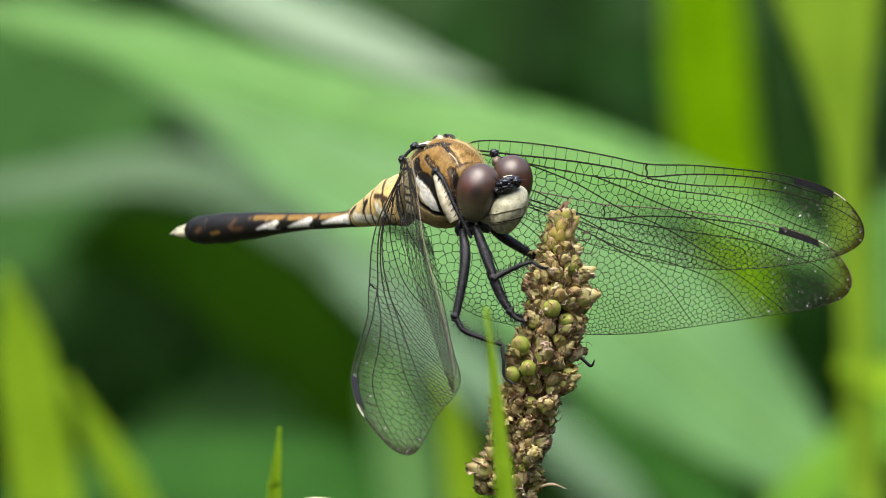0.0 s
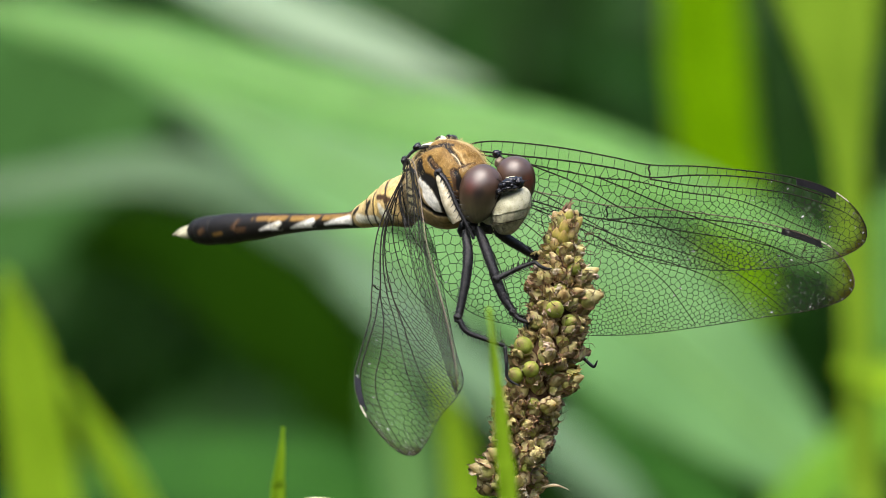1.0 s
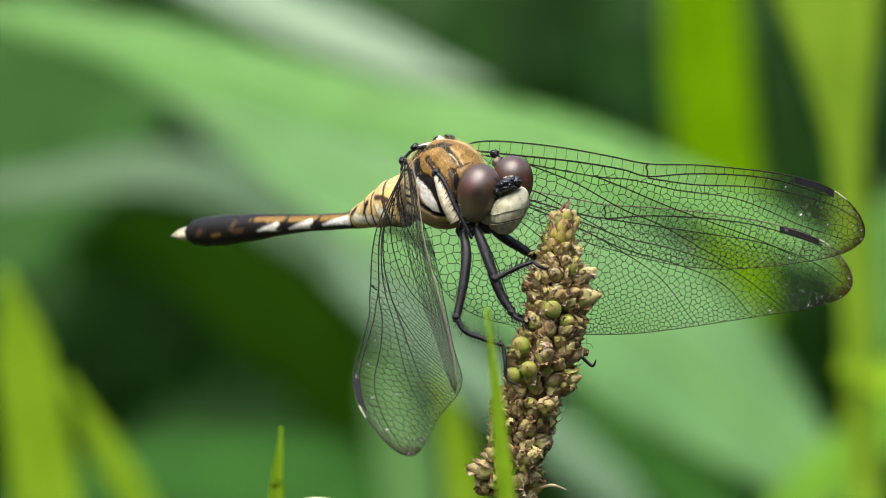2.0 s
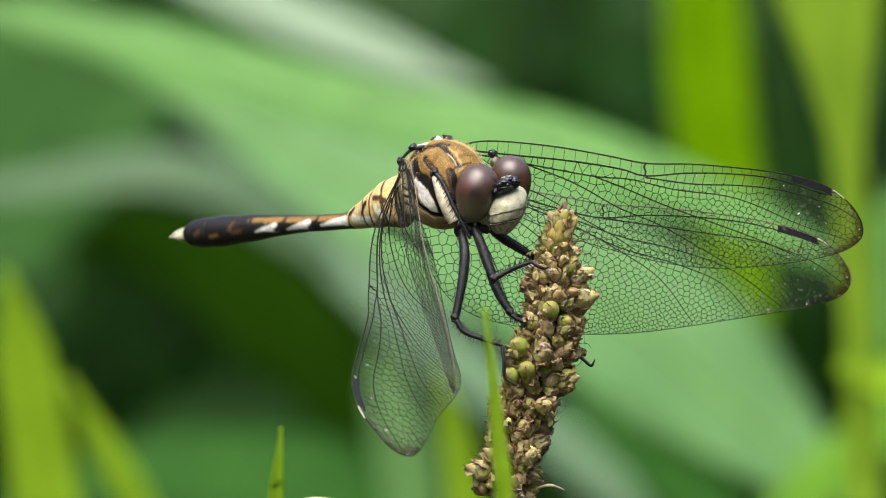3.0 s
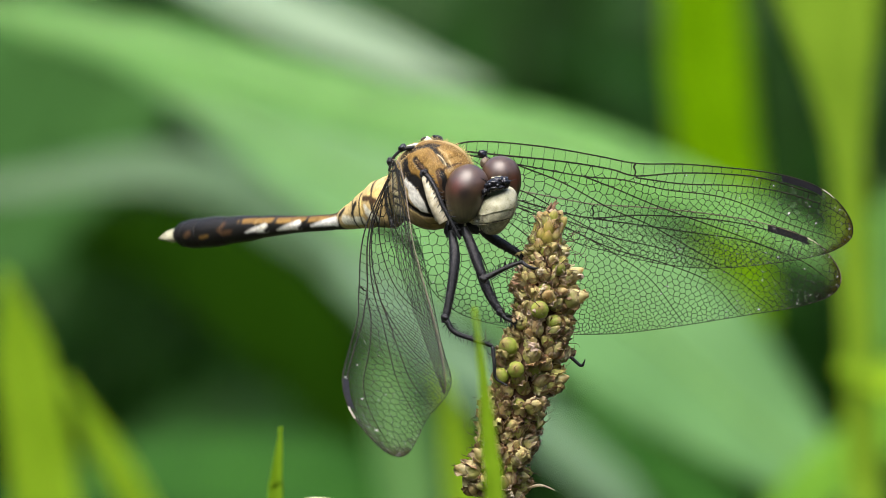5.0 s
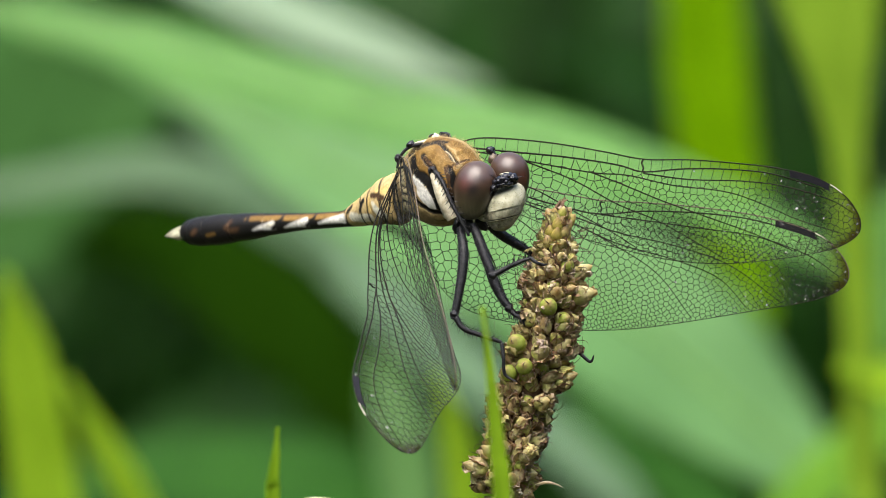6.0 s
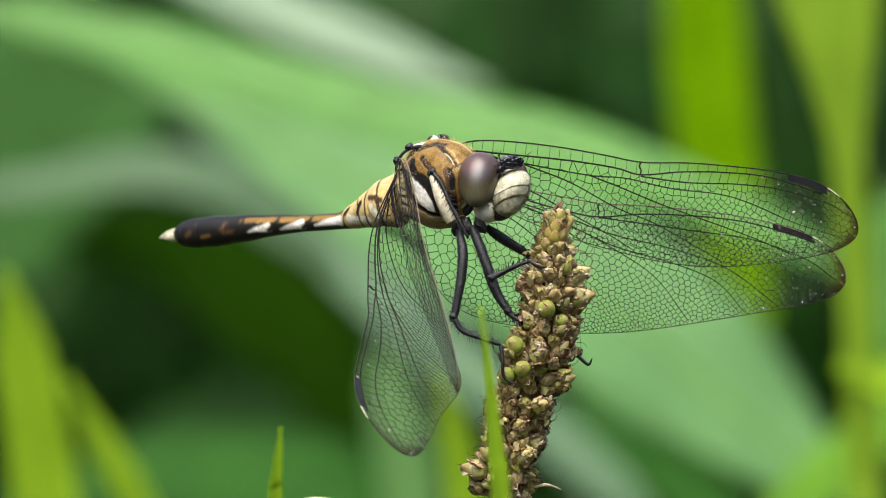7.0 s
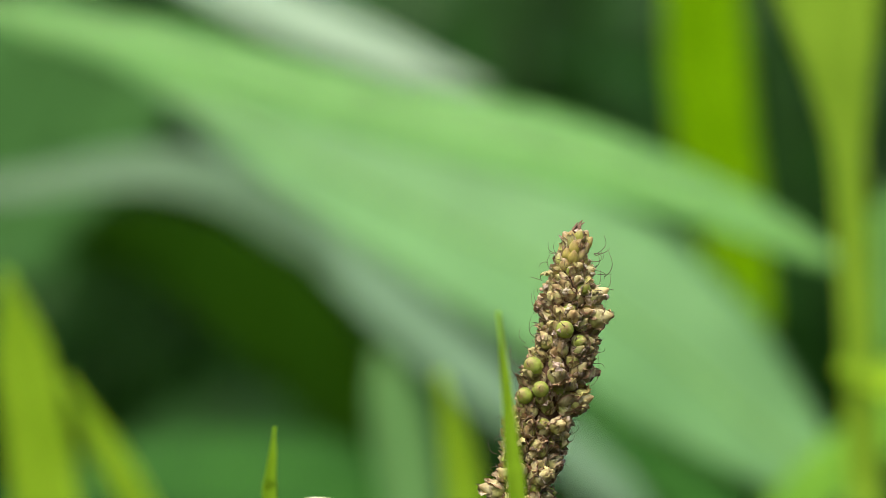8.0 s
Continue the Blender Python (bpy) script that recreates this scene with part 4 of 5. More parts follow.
    for pts_, r in (([(-3.2, -1.5, 1.54), (-2.84, -1.8, 2.68), (-2.11, -2.0, 3.41), (-1.07, -2.6, 3.66), (-0.03, -2.9, 3.76), (0.6, -3.0, 3.76)], [0.12, 0.15, 0.15, 0.13, 0.11, 0.08]),
                    ([(0.39, -2.6, 3.81), (1.01, -2.3, 4.29), (1.53, -2.2, 4.6), (1.69, -2.4, 4.28), (1.84, -2.6, 4.02)], [0.1, 0.14, 0.16, 0.14, 0.08]),
                    ([(-0.24, -2.0, 4.34), (0.08, -2.0, 4.55), (0.6, -2.1, 4.39)], [0.08, 0.12, 0.08]),
                    ([(-2.96, -1.80, 1.55), (-2.28, -2.60, 1.54), (-1.92, -3.20, 0.60), (-1.71, -3.40, -0.80)], [0.12, 0.12, 0.1, 0.06]),
                    ([(-3.44, -0.60, 0.41), (-3.54, -0.40, -0.78), (-3.33, -0.40, -2.19), (-2.92, -0.80, -3.55)], [0.16, 0.14, 0.14, 0.2])):
        part("body_ridge", mesh_of("body_ridge", *shell(tube_grid(pts_, r, 24, 8))), BLACK, body, "black ridge at the wing bases")
    part("collar", mesh_of("collar", *ball((2.96, -4.70, 0.07), (0.75, 1.6, 1.9), (0, 15, 25), 26, 30, lump)), CUTICLE_CREAM, body, "cream collar behind the head")
    part("collar_edge", mesh_of("collar_edge", *ball((3.27, -4.60, -0.81), (0.6, 1.5, 1.7), (0, 10, 25), 20, 24, lump)), BLACK, body)
    for c, ax, turn, label in (((2.39, -5.60, -3.77), (0.5, 0.6, 0.8), (0, 20, 0), "dark leg base"), ((3.21, -6.40, -3.67), (0.55, 0.55, 0.8), (0, -10, 0), "dark leg base"), ((4.46, -6.00, -3.56), (0.5, 0.5, 0.8), (0, -30, 0), "dark leg base")):
        part("coxa", mesh_of("coxa", *ball(c, ax, turn, 16, 20, lump)), BLACK, body, label)


def abdomen(ob):
    """Ten rings, each a mesh of its own, from the waist to the tip."""
    g = loft_grid(ABDOMEN, 400, 120)
    cuts = [0, 24, 54, 90, 146, 200, 236, 272, 308, 344, 372, 400]
    waist = [((0.60, 0.45, 0.20), 3.2, [(-3.93, 6.19, -0.87), (-5.37, 3.31, -1.93), (-6.72, 5.59, -2.44)]),
             (IVORY, 0.46, [(-7.41, 7.21, -2.86), (-6.57, 5.82, -3.04), (-5.72, 4.44, -2.92)]),
             (IVORY, 0.42, [(-5.46, 3.41, -1.85), (-4.86, 2.95, -2.53), (-4.34, 2.57, -2.8)]),
             (YELLOW, 0.50, [(-7.23, 7.71, -1.54), (-6.38, 6.2, -0.84), (-5.45, 4.82, -0.01), (-4.58, 4.09, 0.6), (-3.52, 3.1, 1.0)]),
             (YELLOW, 0.42, [(-5.95, 4.16, -1.37), (-5.84, 4.06, -2.17)]),
             (YELLOW, 0.42, [(-5.04, 2.98, -0.54), (-4.1, 1.87, -0.33)])]
    rings = [(DARK, 0.13, [(-6.45, 6.33, -0.89), (-6.58, 5.29, -1.66), (-6.5, 5.28, -2.6), (-6.25, 5.66, -3.27), (-5.71, 6.55, -3.65)]),
             (DARK, 0.12, [(-5.35, 4.67, 0.07), (-5.94, 4.48, -0.8), (-6.0, 4.22, -1.85), (-5.8, 4.42, -2.81), (-5.34, 5.12, -3.52)]),
             (DARK, 0.13, [(-4.33, 3.88, 0.72), (-4.85, 3.06, -0.06), (-4.72, 2.4, -1.59), (-4.34, 2.57, -2.8), (-4.12, 4.06, -3.52)]),
             (DARK, (0.30, 0.16), [(-6.36, 4.94, -1.42), (-6.6, 5.27, -2.05), (-6.69, 5.51, -2.41)]),
             (DARK, 0.30, [(-7.47, 7.48, -1.92), (-7.77, 7.88, -2.33)]),
             (BROWN, 0.26, [(-5.56, 3.62, -0.92), (-5.05, 2.83, -0.94), (-4.52, 2.16, -1.2)]),
             (DARK, 0.16, [(-7.88, 8.06, -2.44), (-7.93, 8.2, -3.0), (-7.89, 8.37, -3.27)]),
             (DARK, 0.20, [(-7.88, 8.49, -3.37), (-6.89, 8.48, -3.7), (-5.76, 6.62, -3.66), (-4.83, 5.37, -3.59)])]
    bands = [(OCHRE, 0.30, [(-8.28, 8.83, -2.57), (-9.54, 10.85, -2.65), (-10.54, 12.14, -2.72), (-11.89, 13.88, -2.71), (-13.34, 15.53, -2.78), (-14.64, 16.98, -2.77), (-16.05, 18.4, -2.77), (-17.4, 19.61, -2.88)]),
             (BRIGHT, 0.15, [(-8.26, 8.75, -2.66), (-9.49, 10.63, -2.79), (-10.53, 11.99, -2.87), (-11.88, 13.7, -2.86), (-13.32, 15.36, -2.95), (-14.61, 16.82, -2.92), (-16.04, 18.21, -2.98)]),
             (WHITE, (0.50, 0.10), [(-8.3, 8.79, -3.02), (-9.04, 9.88, -3.09), (-9.76, 10.91, -3.2), (-10.58, 12.08, -3.4)]),
             (WHITE, (0.50, 0.08), [(-11.84, 13.54, -3.3), (-12.46, 14.33, -3.41), (-13.19, 15.25, -3.57), (-13.8, 16.04, -3.73)]),
             (WHITE, (0.46, 0.06), [(-15.02, 17.13, -3.55), (-15.58, 17.69, -3.64), (-16.24, 18.32, -3.71), (-16.86, 18.97, -3.94)]),
             (IVORY, 0.16, [(-14.84, 16.94, -3.46), (-15.5, 17.58, -3.52)]),
             (BROWN, 0.26, [(-18.29, 20.24, -3.87), (-19.2, 21.09, -3.96)])]
    spots = [(DARK, 0.22, [(-10.63, 12.99, -2.43), (-10.97, 12.55, -2.88), (-11.33, 12.91, -3.19), (-11.71, 13.63, -3.62)]),
             (DARK, 0.24, [(-13.77, 16.49, -2.51), (-14.08, 16.21, -2.97), (-14.48, 16.55, -3.33), (-14.92, 17.2, -3.82)]),
             (DARK, 0.26, [(-17.17, 19.85, -2.56), (-17.39, 19.41, -3.16), (-17.7, 19.62, -3.58), (-18.06, 20.1, -4.04)]),
             (DARK, 0.14, [(-8.33, 9.3, -3.52), (-10.06, 11.89, -3.72), (-11.97, 14.52, -3.92), (-13.86, 16.7, -4.08)]),
             (BROWN, 0.24, [(-18.98, 21.03, -3.07), (-19.5, 21.33, -3.69)]),
             (OCHRE, 0.16, [(-20.59, 22.47, -4.21), (-21.27, 23.22, -4.37)]),
             (BROWN, 0.26, [(-22.43, 24.32, -3.92), (-22.74, 24.7, -4.21)])]
    strokes = waist + rings + bands + spots
    for k, (a, b) in enumerate(zip(cuts[:-1], cuts[1:])):
        seg = g[a:b + 1].copy()
        c = seg.mean(1, keepdims=True)
        f = np.linspace(0, 1, len(seg))
        swell = 1 + 0.05 * np.sin(np.pi * f) - 0.05 * (f > 0.985)
        seg = c + (seg - c) * swell[:, None, None]
        pts, faces = shell(seg)
        me = mesh_of("abdomen_ring", pts, faces)
        col = paint_body(pts, strokes, DARK if k > 2 else TAN, 0.16 if k < 3 else 0.26, k < 3)
        painted(me, col)
        part("abdomen_ring", me, CUTICLE, ob, "yellow and black waist ring" if k < 3 else ("black ring with white side spot" if k < 7 else "black tail ring"))
    for a, b in (((-23.34, 27.20, -3.79), (-25.35, 29.30, -4.38)), ((-23.40, 27.40, -4.17), (-24.93, 28.00, -4.44))):
        m = [(a[i] * 0.5 + b[i] * 0.5) for i in range(3)]
        part("tail_appendage", mesh_of("tail_appendage", *shell(tube_grid([a, m, b], [0.52, 0.46, 0.10], 12, 10))), FACE, ob, "white pointed tail appendage")


def eye_mesh(c, axes, turn, spot):
    """A compound eye, broader above, in bands of colour: dusky red-brown above, olive below."""
    def pear(u):
        u = u.copy()
        u[..., :2] *= (1 + 0.15 * u[..., 2:])
        return u
    pts, faces = ball(c, axes, turn, 70, 90, pear)
    me = mesh_of("compound_eye", pts, faces)
    h = (pts[:, 2] - c[2]) / axes[2]
    stops = [(-1.0, (0.125, 0.118, 0.070)), (-0.62, (0.080, 0.072, 0.036)), (-0.30, (0.050, 0.038, 0.019)), (0.05, (0.044, 0.024, 0.013)), (0.45, (0.066, 0.034, 0.021)), (1.0, (0.085, 0.052, 0.036))]
    col = np.stack([np.interp(h, [k for k, _ in stops], [v[i] for _, v in stops]) for i in range(3)], 1)
    # upright streaks in the lower half
    a = np.arctan2(pts[:, 1] - c[1], pts[:, 0] - c[0])
    streak = 0.5 + 0.5 * np.sin(a * 26) * np.clip((-0.15 - h) / 0.4, 0, 1)
    col = col * (0.86 + 0.28 * streak[:, None])
    for *p, w, k, tone in spot:
        f = np.clip(1.4 * (1 - np.linalg.norm(pts - np.array(p), axis=1) / w), 0, 1)[:, None] * k
        col = col * (1 - f) + np.array(tone) * f
    painted(me, col)
    return me


def head(ob):
    """The head turns on the neck; all its pieces are its children."""
    base = merged([ball((1.25, 1.30, -0.41), (1.5, 1.6, 2.3), (0, -10, 20), 24, 28), ball((2.28, -0.10, -1.97), (1.5, 1.4, 1.7), (0, 20, 0), 20, 24)])
    hd = part("head", mesh_of("head", *base), BLACK, ob, "dragonfly head with brown eyes and a cream face", Matrix.Translation(Vector(HEAD_AT) * 0.001))
    pupil, flush = (0.006, 0.003, 0.003), (0.105, 0.022, 0.014)
    part("compound_eye", eye_mesh((0.32, -1.4, -0.23), (1.95, 2.05, 2.76), (0, 15, 25), [(-0.51, -3.2, 0.58, 1.15, 0.55, flush), (0.11, -3.5, -0.2, 0.70, 0.8, pupil), (0.21, -3.5, -0.76, 1.2, 0.45, pupil)]), EYE_MAT, hd, "large reddish-brown compound eye")
    part("compound_eye", eye_mesh((3.6, 1.2, 0.87), (1.80, 1.95, 2.42), (0, -8, 25), [(4.78, -0.1, 0.81, 1.0, 0.6, flush), (4.0, -0.5, 0.39, 1.4, 0.4, pupil)]), EYE_MAT, hd, "large reddish-brown compound eye")

    def bulge(u, low=-2.0, high=2.0):
        """A rounded block leaning forward at the top and narrowing to the chin, cut flat below low and above high, lightly dimpled."""
        u = np.sign(u) * np.abs(u) ** 0.96
        dent = np.array([[noise.noise(Vector(p) * 2.3) for p in row] for row in u])
        u = u * (1 + 0.035 * dent)[..., None]
        u[..., 2] = np.clip(u[..., 2], low, high)
        u[..., :2] *= 1 + 0.16 * np.clip(u[..., 2:], -1, 0.6)
        u[..., 0] += 0.40 * u[..., 2]
        return u

    def face(name, c, axes, material, label, low=-2.0, high=2.0):
        return part(name, mesh_of(name, *ball(c, axes, (0, -13, 22), 60, 64, lambda u: bulge(u, low, high))), material, hd, label)
    face("forehead", (3.11, -1.5, -1.73), (1.84, 1.95, 2.16), FACE, "cream bulging forehead", low=-0.02)
    face("face_plate", (3.11, -1.5, -1.73), (1.78, 1.89, 2.12), GREY_FACE, "greyish cream face plate", low=-0.40, high=0.01)
    face("upper_lip", (3.06, -1.5, -1.73), (1.82, 1.93, 2.14), GREY_FACE, "greyish upper lip", high=-0.44)
    face("mouth_seam", (3.11, -1.5, -1.73), (1.74, 1.84, 2.05), BLACK, "dark seam round the mouth")
    part("mandible", mesh_of("mandible", *ball((1.21, 0.2, -2.29), (1.35, 1.5, 1.30), (0, 20, 20), 28, 32)), IVORY_PLATE, hd, "white mandible base")
    # the black cluster of bumps between the eyes, with its pale crest and simple eyes
    for c, r in (((3.15, -2.9, 0.79), (0.98, 0.7, 0.52)), ((2.48, -3.0, 0.48), (0.52, 0.6, 0.48)), ((3.77, -2.8, 0.79), (0.58, 0.6, 0.50)), ((3.15, -3.2, 0.32), (0.85, 0.5, 0.28)), ((2.12, -3.0, 0.01), (0.38, 0.5, 0.34))):
        part("vertex", mesh_of("vertex", *ball(c, r, (0, -10, 25), 18, 22, lump)), BLACK_GLOSS, hd, "shiny black bump between the eyes")
    part("vertex_ridge", mesh_of("vertex_ridge", *ball((3.15, -2.85, 1.25), (0.55, 0.3, 0.13), (0, -6, 25), 10, 14, lump)), FACE, hd, "pale crest")
    for c, r in (((2.48, -3.6, 0.58), 0.22), ((3.2, -3.7, 0.52), 0.19), ((3.87, -3.5, 0.83), 0.20), ((2.02, -3.4, -0.09), 0.14), ((2.79, -3.5, 0.94), 0.14), ((3.46, -3.5, 1.04), 0.13)):
        part("ocellus", mesh_of("ocellus", *ball(c, (r, r, r), (0, 0, 0), 10, 12)), BLACK_GLOSS, hd)
    edge = [(2.48, -2.9, 0.48), (2.07, -2.9, -0.09), (1.71, -2.8, -0.71)]
    part("eye_margin", mesh_of("eye_margin", *shell(tube_grid(edge, [0.16, 0.12, 0.06], 16, 8))), BLACK, hd)
    part("head_knob", mesh_of("head_knob", *ball((1.9, 2.9, 3.48), (0.40, 0.40, 0.36), (0, 20, 0), 16, 18, lump)), BLACK_GLOSS, hd)
    part("head_knob_stem", mesh_of("head_knob_stem", *ball((2.16, 2.9, 3.07), (0.28, 0.3, 0.45), (0, -15, 0), 12, 14, lump)), BLACK, hd)
    part("occiput", mesh_of("occiput", *ball((2.1, 2.3, 2.65), (0.42, 0.5, 0.5), (0, 10, 0), 12, 14, lump)), CUTICLE_TAN, hd)
    for a, b in (((3.82, -2.9, 0.84), (4.94, -4.5, 1.03)), ((2.33, -2.7, 0.79), (1.65, -4.5, 1.24))):
        part("antenna", mesh_of("antenna", *shell(tube_grid([a, [(a[i] + b[i]) / 2 for i in range(3)], b], [0.07, 0.045, 0.015], 6, 5))), BLACK, hd, "thin bristle antenna")
    # short hairs on the face
    rng = random.Random(8)
    hairs = []
    mid = np.array((3.11, -1.5, -1.73))
    for k in range(420):
        d = np.array([rng.gauss(0, 1), rng.gauss(-0.5, 1), rng.gauss(-0.25, 0.8)])
        d = d / np.linalg.norm(d)
        if d[1] > 0.5:
            continue
        p = mid + d * np.array((1.84, 1.9, 2.12)) + np.array((0.45 * d[2] * 1.5, 0, 0))
        hairs.append(shell(tube_grid([p, p + d * 0.16, p + d * 0.30 + np.array((0, 0, 0.05))], [0.012, 0.009, 0.004], 3, 3)))
    tagged(part("face_hairs", mesh_of("face_hairs", *merged(hairs)), BLACK, hd, "short dark hairs on the face"), kind="stuff")
    return hd


def bristles(path, radii, rng, count, length):
    """Stiff spines in two rows along a leg."""
    rows = curve_through([(*p, r) for p, r in zip(path, radii)], 60)
    out = []
    for k in range(count):
        i = int(6 + 50 * k / count)
        p = rows[i][:3]
        t = rows[i + 3][:3] - rows[i][:3]
        t = t / np.linalg.norm(t)
        s = np.cross(t, (0.1, 1, 0.1)) * (1 if k % 2 else -1) * 0.8 + np.array([rng.uniform(-0.2, 0.2), rng.uniform(-0.7, 0.1), 0]) + t * 0.5
        reach = rows[i][3] + length
        out.append(shell(tube_grid([p, p + s * reach * 0.6, p + s * reach], [0.055, 0.045, 0.01], 3, 4)))
    return merged(out)


def leg(ob, label, femur, tibia, tarsus=None, thick=0.41, pale=False):
    rng = random.Random(int(abs(femur[0][0] * 100)))
    r = [thick * 0.8, thick * 1.1, thick, thick * 0.75]
    if pale:
        r = [0.30, 0.48, 0.66, 0.66]
    f = part("leg", mesh_of("leg", *shell(rough_tube(femur, r, 0.25 if pale else 1.0))), CUTICLE_CREAM if pale else BLACK, ob, label)
    tagged(part("fringe", mesh_of("fringe", *bristles(femur, [thick] * len(femur), rng, 56, 0.26)), BLACK, f), kind="stuff")
    if tibia:
        part("tibia", mesh_of("tibia", *shell(rough_tube(tibia, [thick * 0.7, thick * 0.56, thick * 0.52, thick * 0.4]))), BLACK, f)
        tagged(part("fringe", mesh_of("fringe", *bristles(tibia, [thick * 0.6] * len(tibia), rng, 26, 0.5)), BLACK, f), kind="stuff")
        part("knee", mesh_of("knee", *ball(tibia[0], (thick * 0.95, thick, thick * 0.9), (0, 0, 0), 14, 16, lump)), BLACK, f)
    if pale:
        part("knee", mesh_of("knee", *ball(femur[0], (0.42, 0.42, 0.5), (0, -20, 0), 16, 18)), BLACK, f, "dark knee")
    if tarsus:
        part("tarsus", mesh_of("tarsus", *shell(tube_grid(tarsus, [thick * 0.45, thick * 0.4, thick * 0.36, thick * 0.12][:len(tarsus)], 20, 8))), BLACK, f)


def legs(ob):
    black = "black spiny leg gripping the spike"
    leg(ob, black, [(2.49, -7.00, -4.08), (2.74, -8.20, -6.25), (2.48, -8.80, -8.83), (1.76, -9.20, -12.43)], [(1.81, -9.20, -11.92), (2.58, -9.40, -13.21), (4.13, -9.40, -13.87), (6.09, -9.20, -14.55)], [(6.09, -9.20, -14.60), (6.24, -9.40, -16.04), (6.35, -9.20, -17.48), (7.43, -9.40, -18.20)])
    leg(ob, black, [(3.62, -6.80, -3.77), (4.24, -7.60, -5.32), (4.81, -8.20, -7.03), (5.37, -8.60, -8.42)], [(5.37, -8.80, -8.42), (6.45, -9.00, -7.90), (7.74, -9.20, -7.28), (8.87, -9.20, -6.92)], [(8.87, -9.20, -6.92), (9.28, -9.40, -7.28), (9.90, -9.20, -7.54), (10.37, -9.00, -7.49)])
    leg(ob, black, [(4.56, -5.00, -5.74), (5.29, -5.60, -8.32), (6.01, -6.20, -10.13), (6.88, -6.80, -11.52)], [(6.88, -6.80, -11.52), (7.34, -7.00, -12.04), (7.86, -7.20, -12.30), (8.38, -7.20, -12.50)])
    leg(ob, black, [(4.98, -5.00, -3.77), (6.22, -4.60, -4.70), (7.52, -4.20, -5.53), (8.93, -3.80, -6.36)], [(8.93, -3.80, -6.36), (10.15, -1.50, -8.86), (11.45, -1.20, -12.50), (12.59, -1.60, -15.31)], [(12.49, -1.80, -15.20), (13.42, -2.20, -15.82), (14.30, -2.40, -16.55), (14.66, -2.60, -15.97)])
    leg(ob, "pale foreleg folded up behind the eye", [(0.03, -6.2, 1.13), (0.44, -6.8, 0.04), (1.11, -7.2, -1.62), (1.94, -7.2, -3.17)], [(0.13, -6.6, 1.33), (0.91, -7.4, 0.19), (1.78, -7.9, -1.88), (3.28, -8.0, -4.82)], None, 0.33, True)


# ---- wings ----
FORE_OUT = [(0.06, 0.31), (1.54, -0.80), (3.43, -1.41), (6.54, -1.84), (10.21, -2.13), (14.45, -2.22), (18.17, -2.25), (22.28, -3.00), (26.44, -3.49), (30.10, -3.78), (33.32, -3.70), (35.66, -3.18), (37.47, -2.18), (38.63, -0.98), (39.04, 0.00),
            (38.95, 0.82), (38.18, 1.73), (36.77, 2.66), (33.83, 3.86), (29.84, 5.17), (25.78, 6.12), (21.59, 6.47), (17.29, 6.30), (12.95, 5.92), (9.08, 5.24), (6.25, 4.45), (3.26, 2.84), (1.09, 1.37)]
FORE_VEINS = [[(0.32, 0.25), (1.83, -0.17), (5.22, -0.50), (10.96, -1.06), (15.72, -1.26), (18.25, -1.09), (21.94, -2.08), (26.04, -2.83), (30.23, -3.17), (35.13, -2.65)],
              [(18.29, -0.94), (22.65, -1.21), (27.29, -1.97), (31.49, -2.26), (35.84, -1.83), (38.13, -1.04)],
              [(1.87, 0.04), (7.19, -0.01), (13.56, -0.11), (16.94, -0.50), (21.23, -0.38), (25.95, -0.73), (29.22, -0.35), (33.14, 0.54), (37.50, 1.02)],
              [(13.56, -0.11), (16.60, 0.42), (20.49, 1.21), (24.90, 1.89), (29.30, 2.57), (33.20, 3.40)],
              [(7.20, 0.04), (11.90, 0.87), (16.46, 2.32), (20.36, 3.10), (24.35, 4.40), (27.23, 5.40)],
              [(1.72, 0.60), (5.72, 1.89), (9.05, 2.53), (12.49, 3.68), (16.48, 4.97), (18.80, 5.88)]]
HIND_OUT = [(0.03, 0.10), (3.24, -0.03), (8.32, -0.25), (11.23, -0.47), (15.20, -0.81), (19.03, -1.61), (24.20, -2.50), (29.45, -3.09), (33.79, -3.05), (36.19, -2.58), (37.81, -1.63), (38.87, -0.52), (39.11, 0.72), (38.23, 2.04),
            (35.64, 3.63), (31.79, 5.35), (26.98, 7.50), (22.13, 9.55), (18.67, 10.72), (15.13, 11.60), (10.95, 12.16), (6.67, 12.33), (3.74, 11.52), (1.36, 9.58), (-0.06, 7.38), (-0.85, 5.11), (-0.78, 2.65)]
HIND_VEINS = [[(0.61, 0.26), (3.38, 0.47), (8.57, 0.65), (12.10, 0.70), (15.38, 0.44), (19.24, -0.85), (24.34, -2.00), (29.57, -2.64), (35.59, -2.42)],
              [(15.40, 0.49), (19.48, 0.00), (24.71, -0.64), (29.98, -1.18), (34.97, -0.73), (38.28, 0.46)],
              [(6.22, 0.98), (12.81, 1.31), (17.25, 1.70), (22.62, 1.56), (28.16, 2.03), (33.63, 4.19)],
              [(3.50, 0.92), (9.04, 1.38), (12.98, 1.91), (17.03, 2.85), (21.81, 4.49), (25.94, 7.68)],
              [(12.98, 1.91), (17.53, 2.71), (22.97, 2.82), (27.48, 3.46), (30.76, 5.53)],
              [(2.43, 0.95), (5.43, 2.01), (9.64, 3.54), (13.56, 5.97), (16.08, 11.12)],
              [(1.60, 0.91), (3.66, 4.40), (6.11, 6.42), (8.35, 9.59), (9.57, 12.06)]]


def inside(poly, p):
    c, n = False, len(poly)
    x, y = p
    for i in range(n):
        (x1, y1), (x2, y2) = poly[i], poly[i - 1]
        if (y1 > y) != (y2 > y) and x < (x2 - x1) * (y - y1) / (y2 - y1) + x1:
            c = not c
    return c


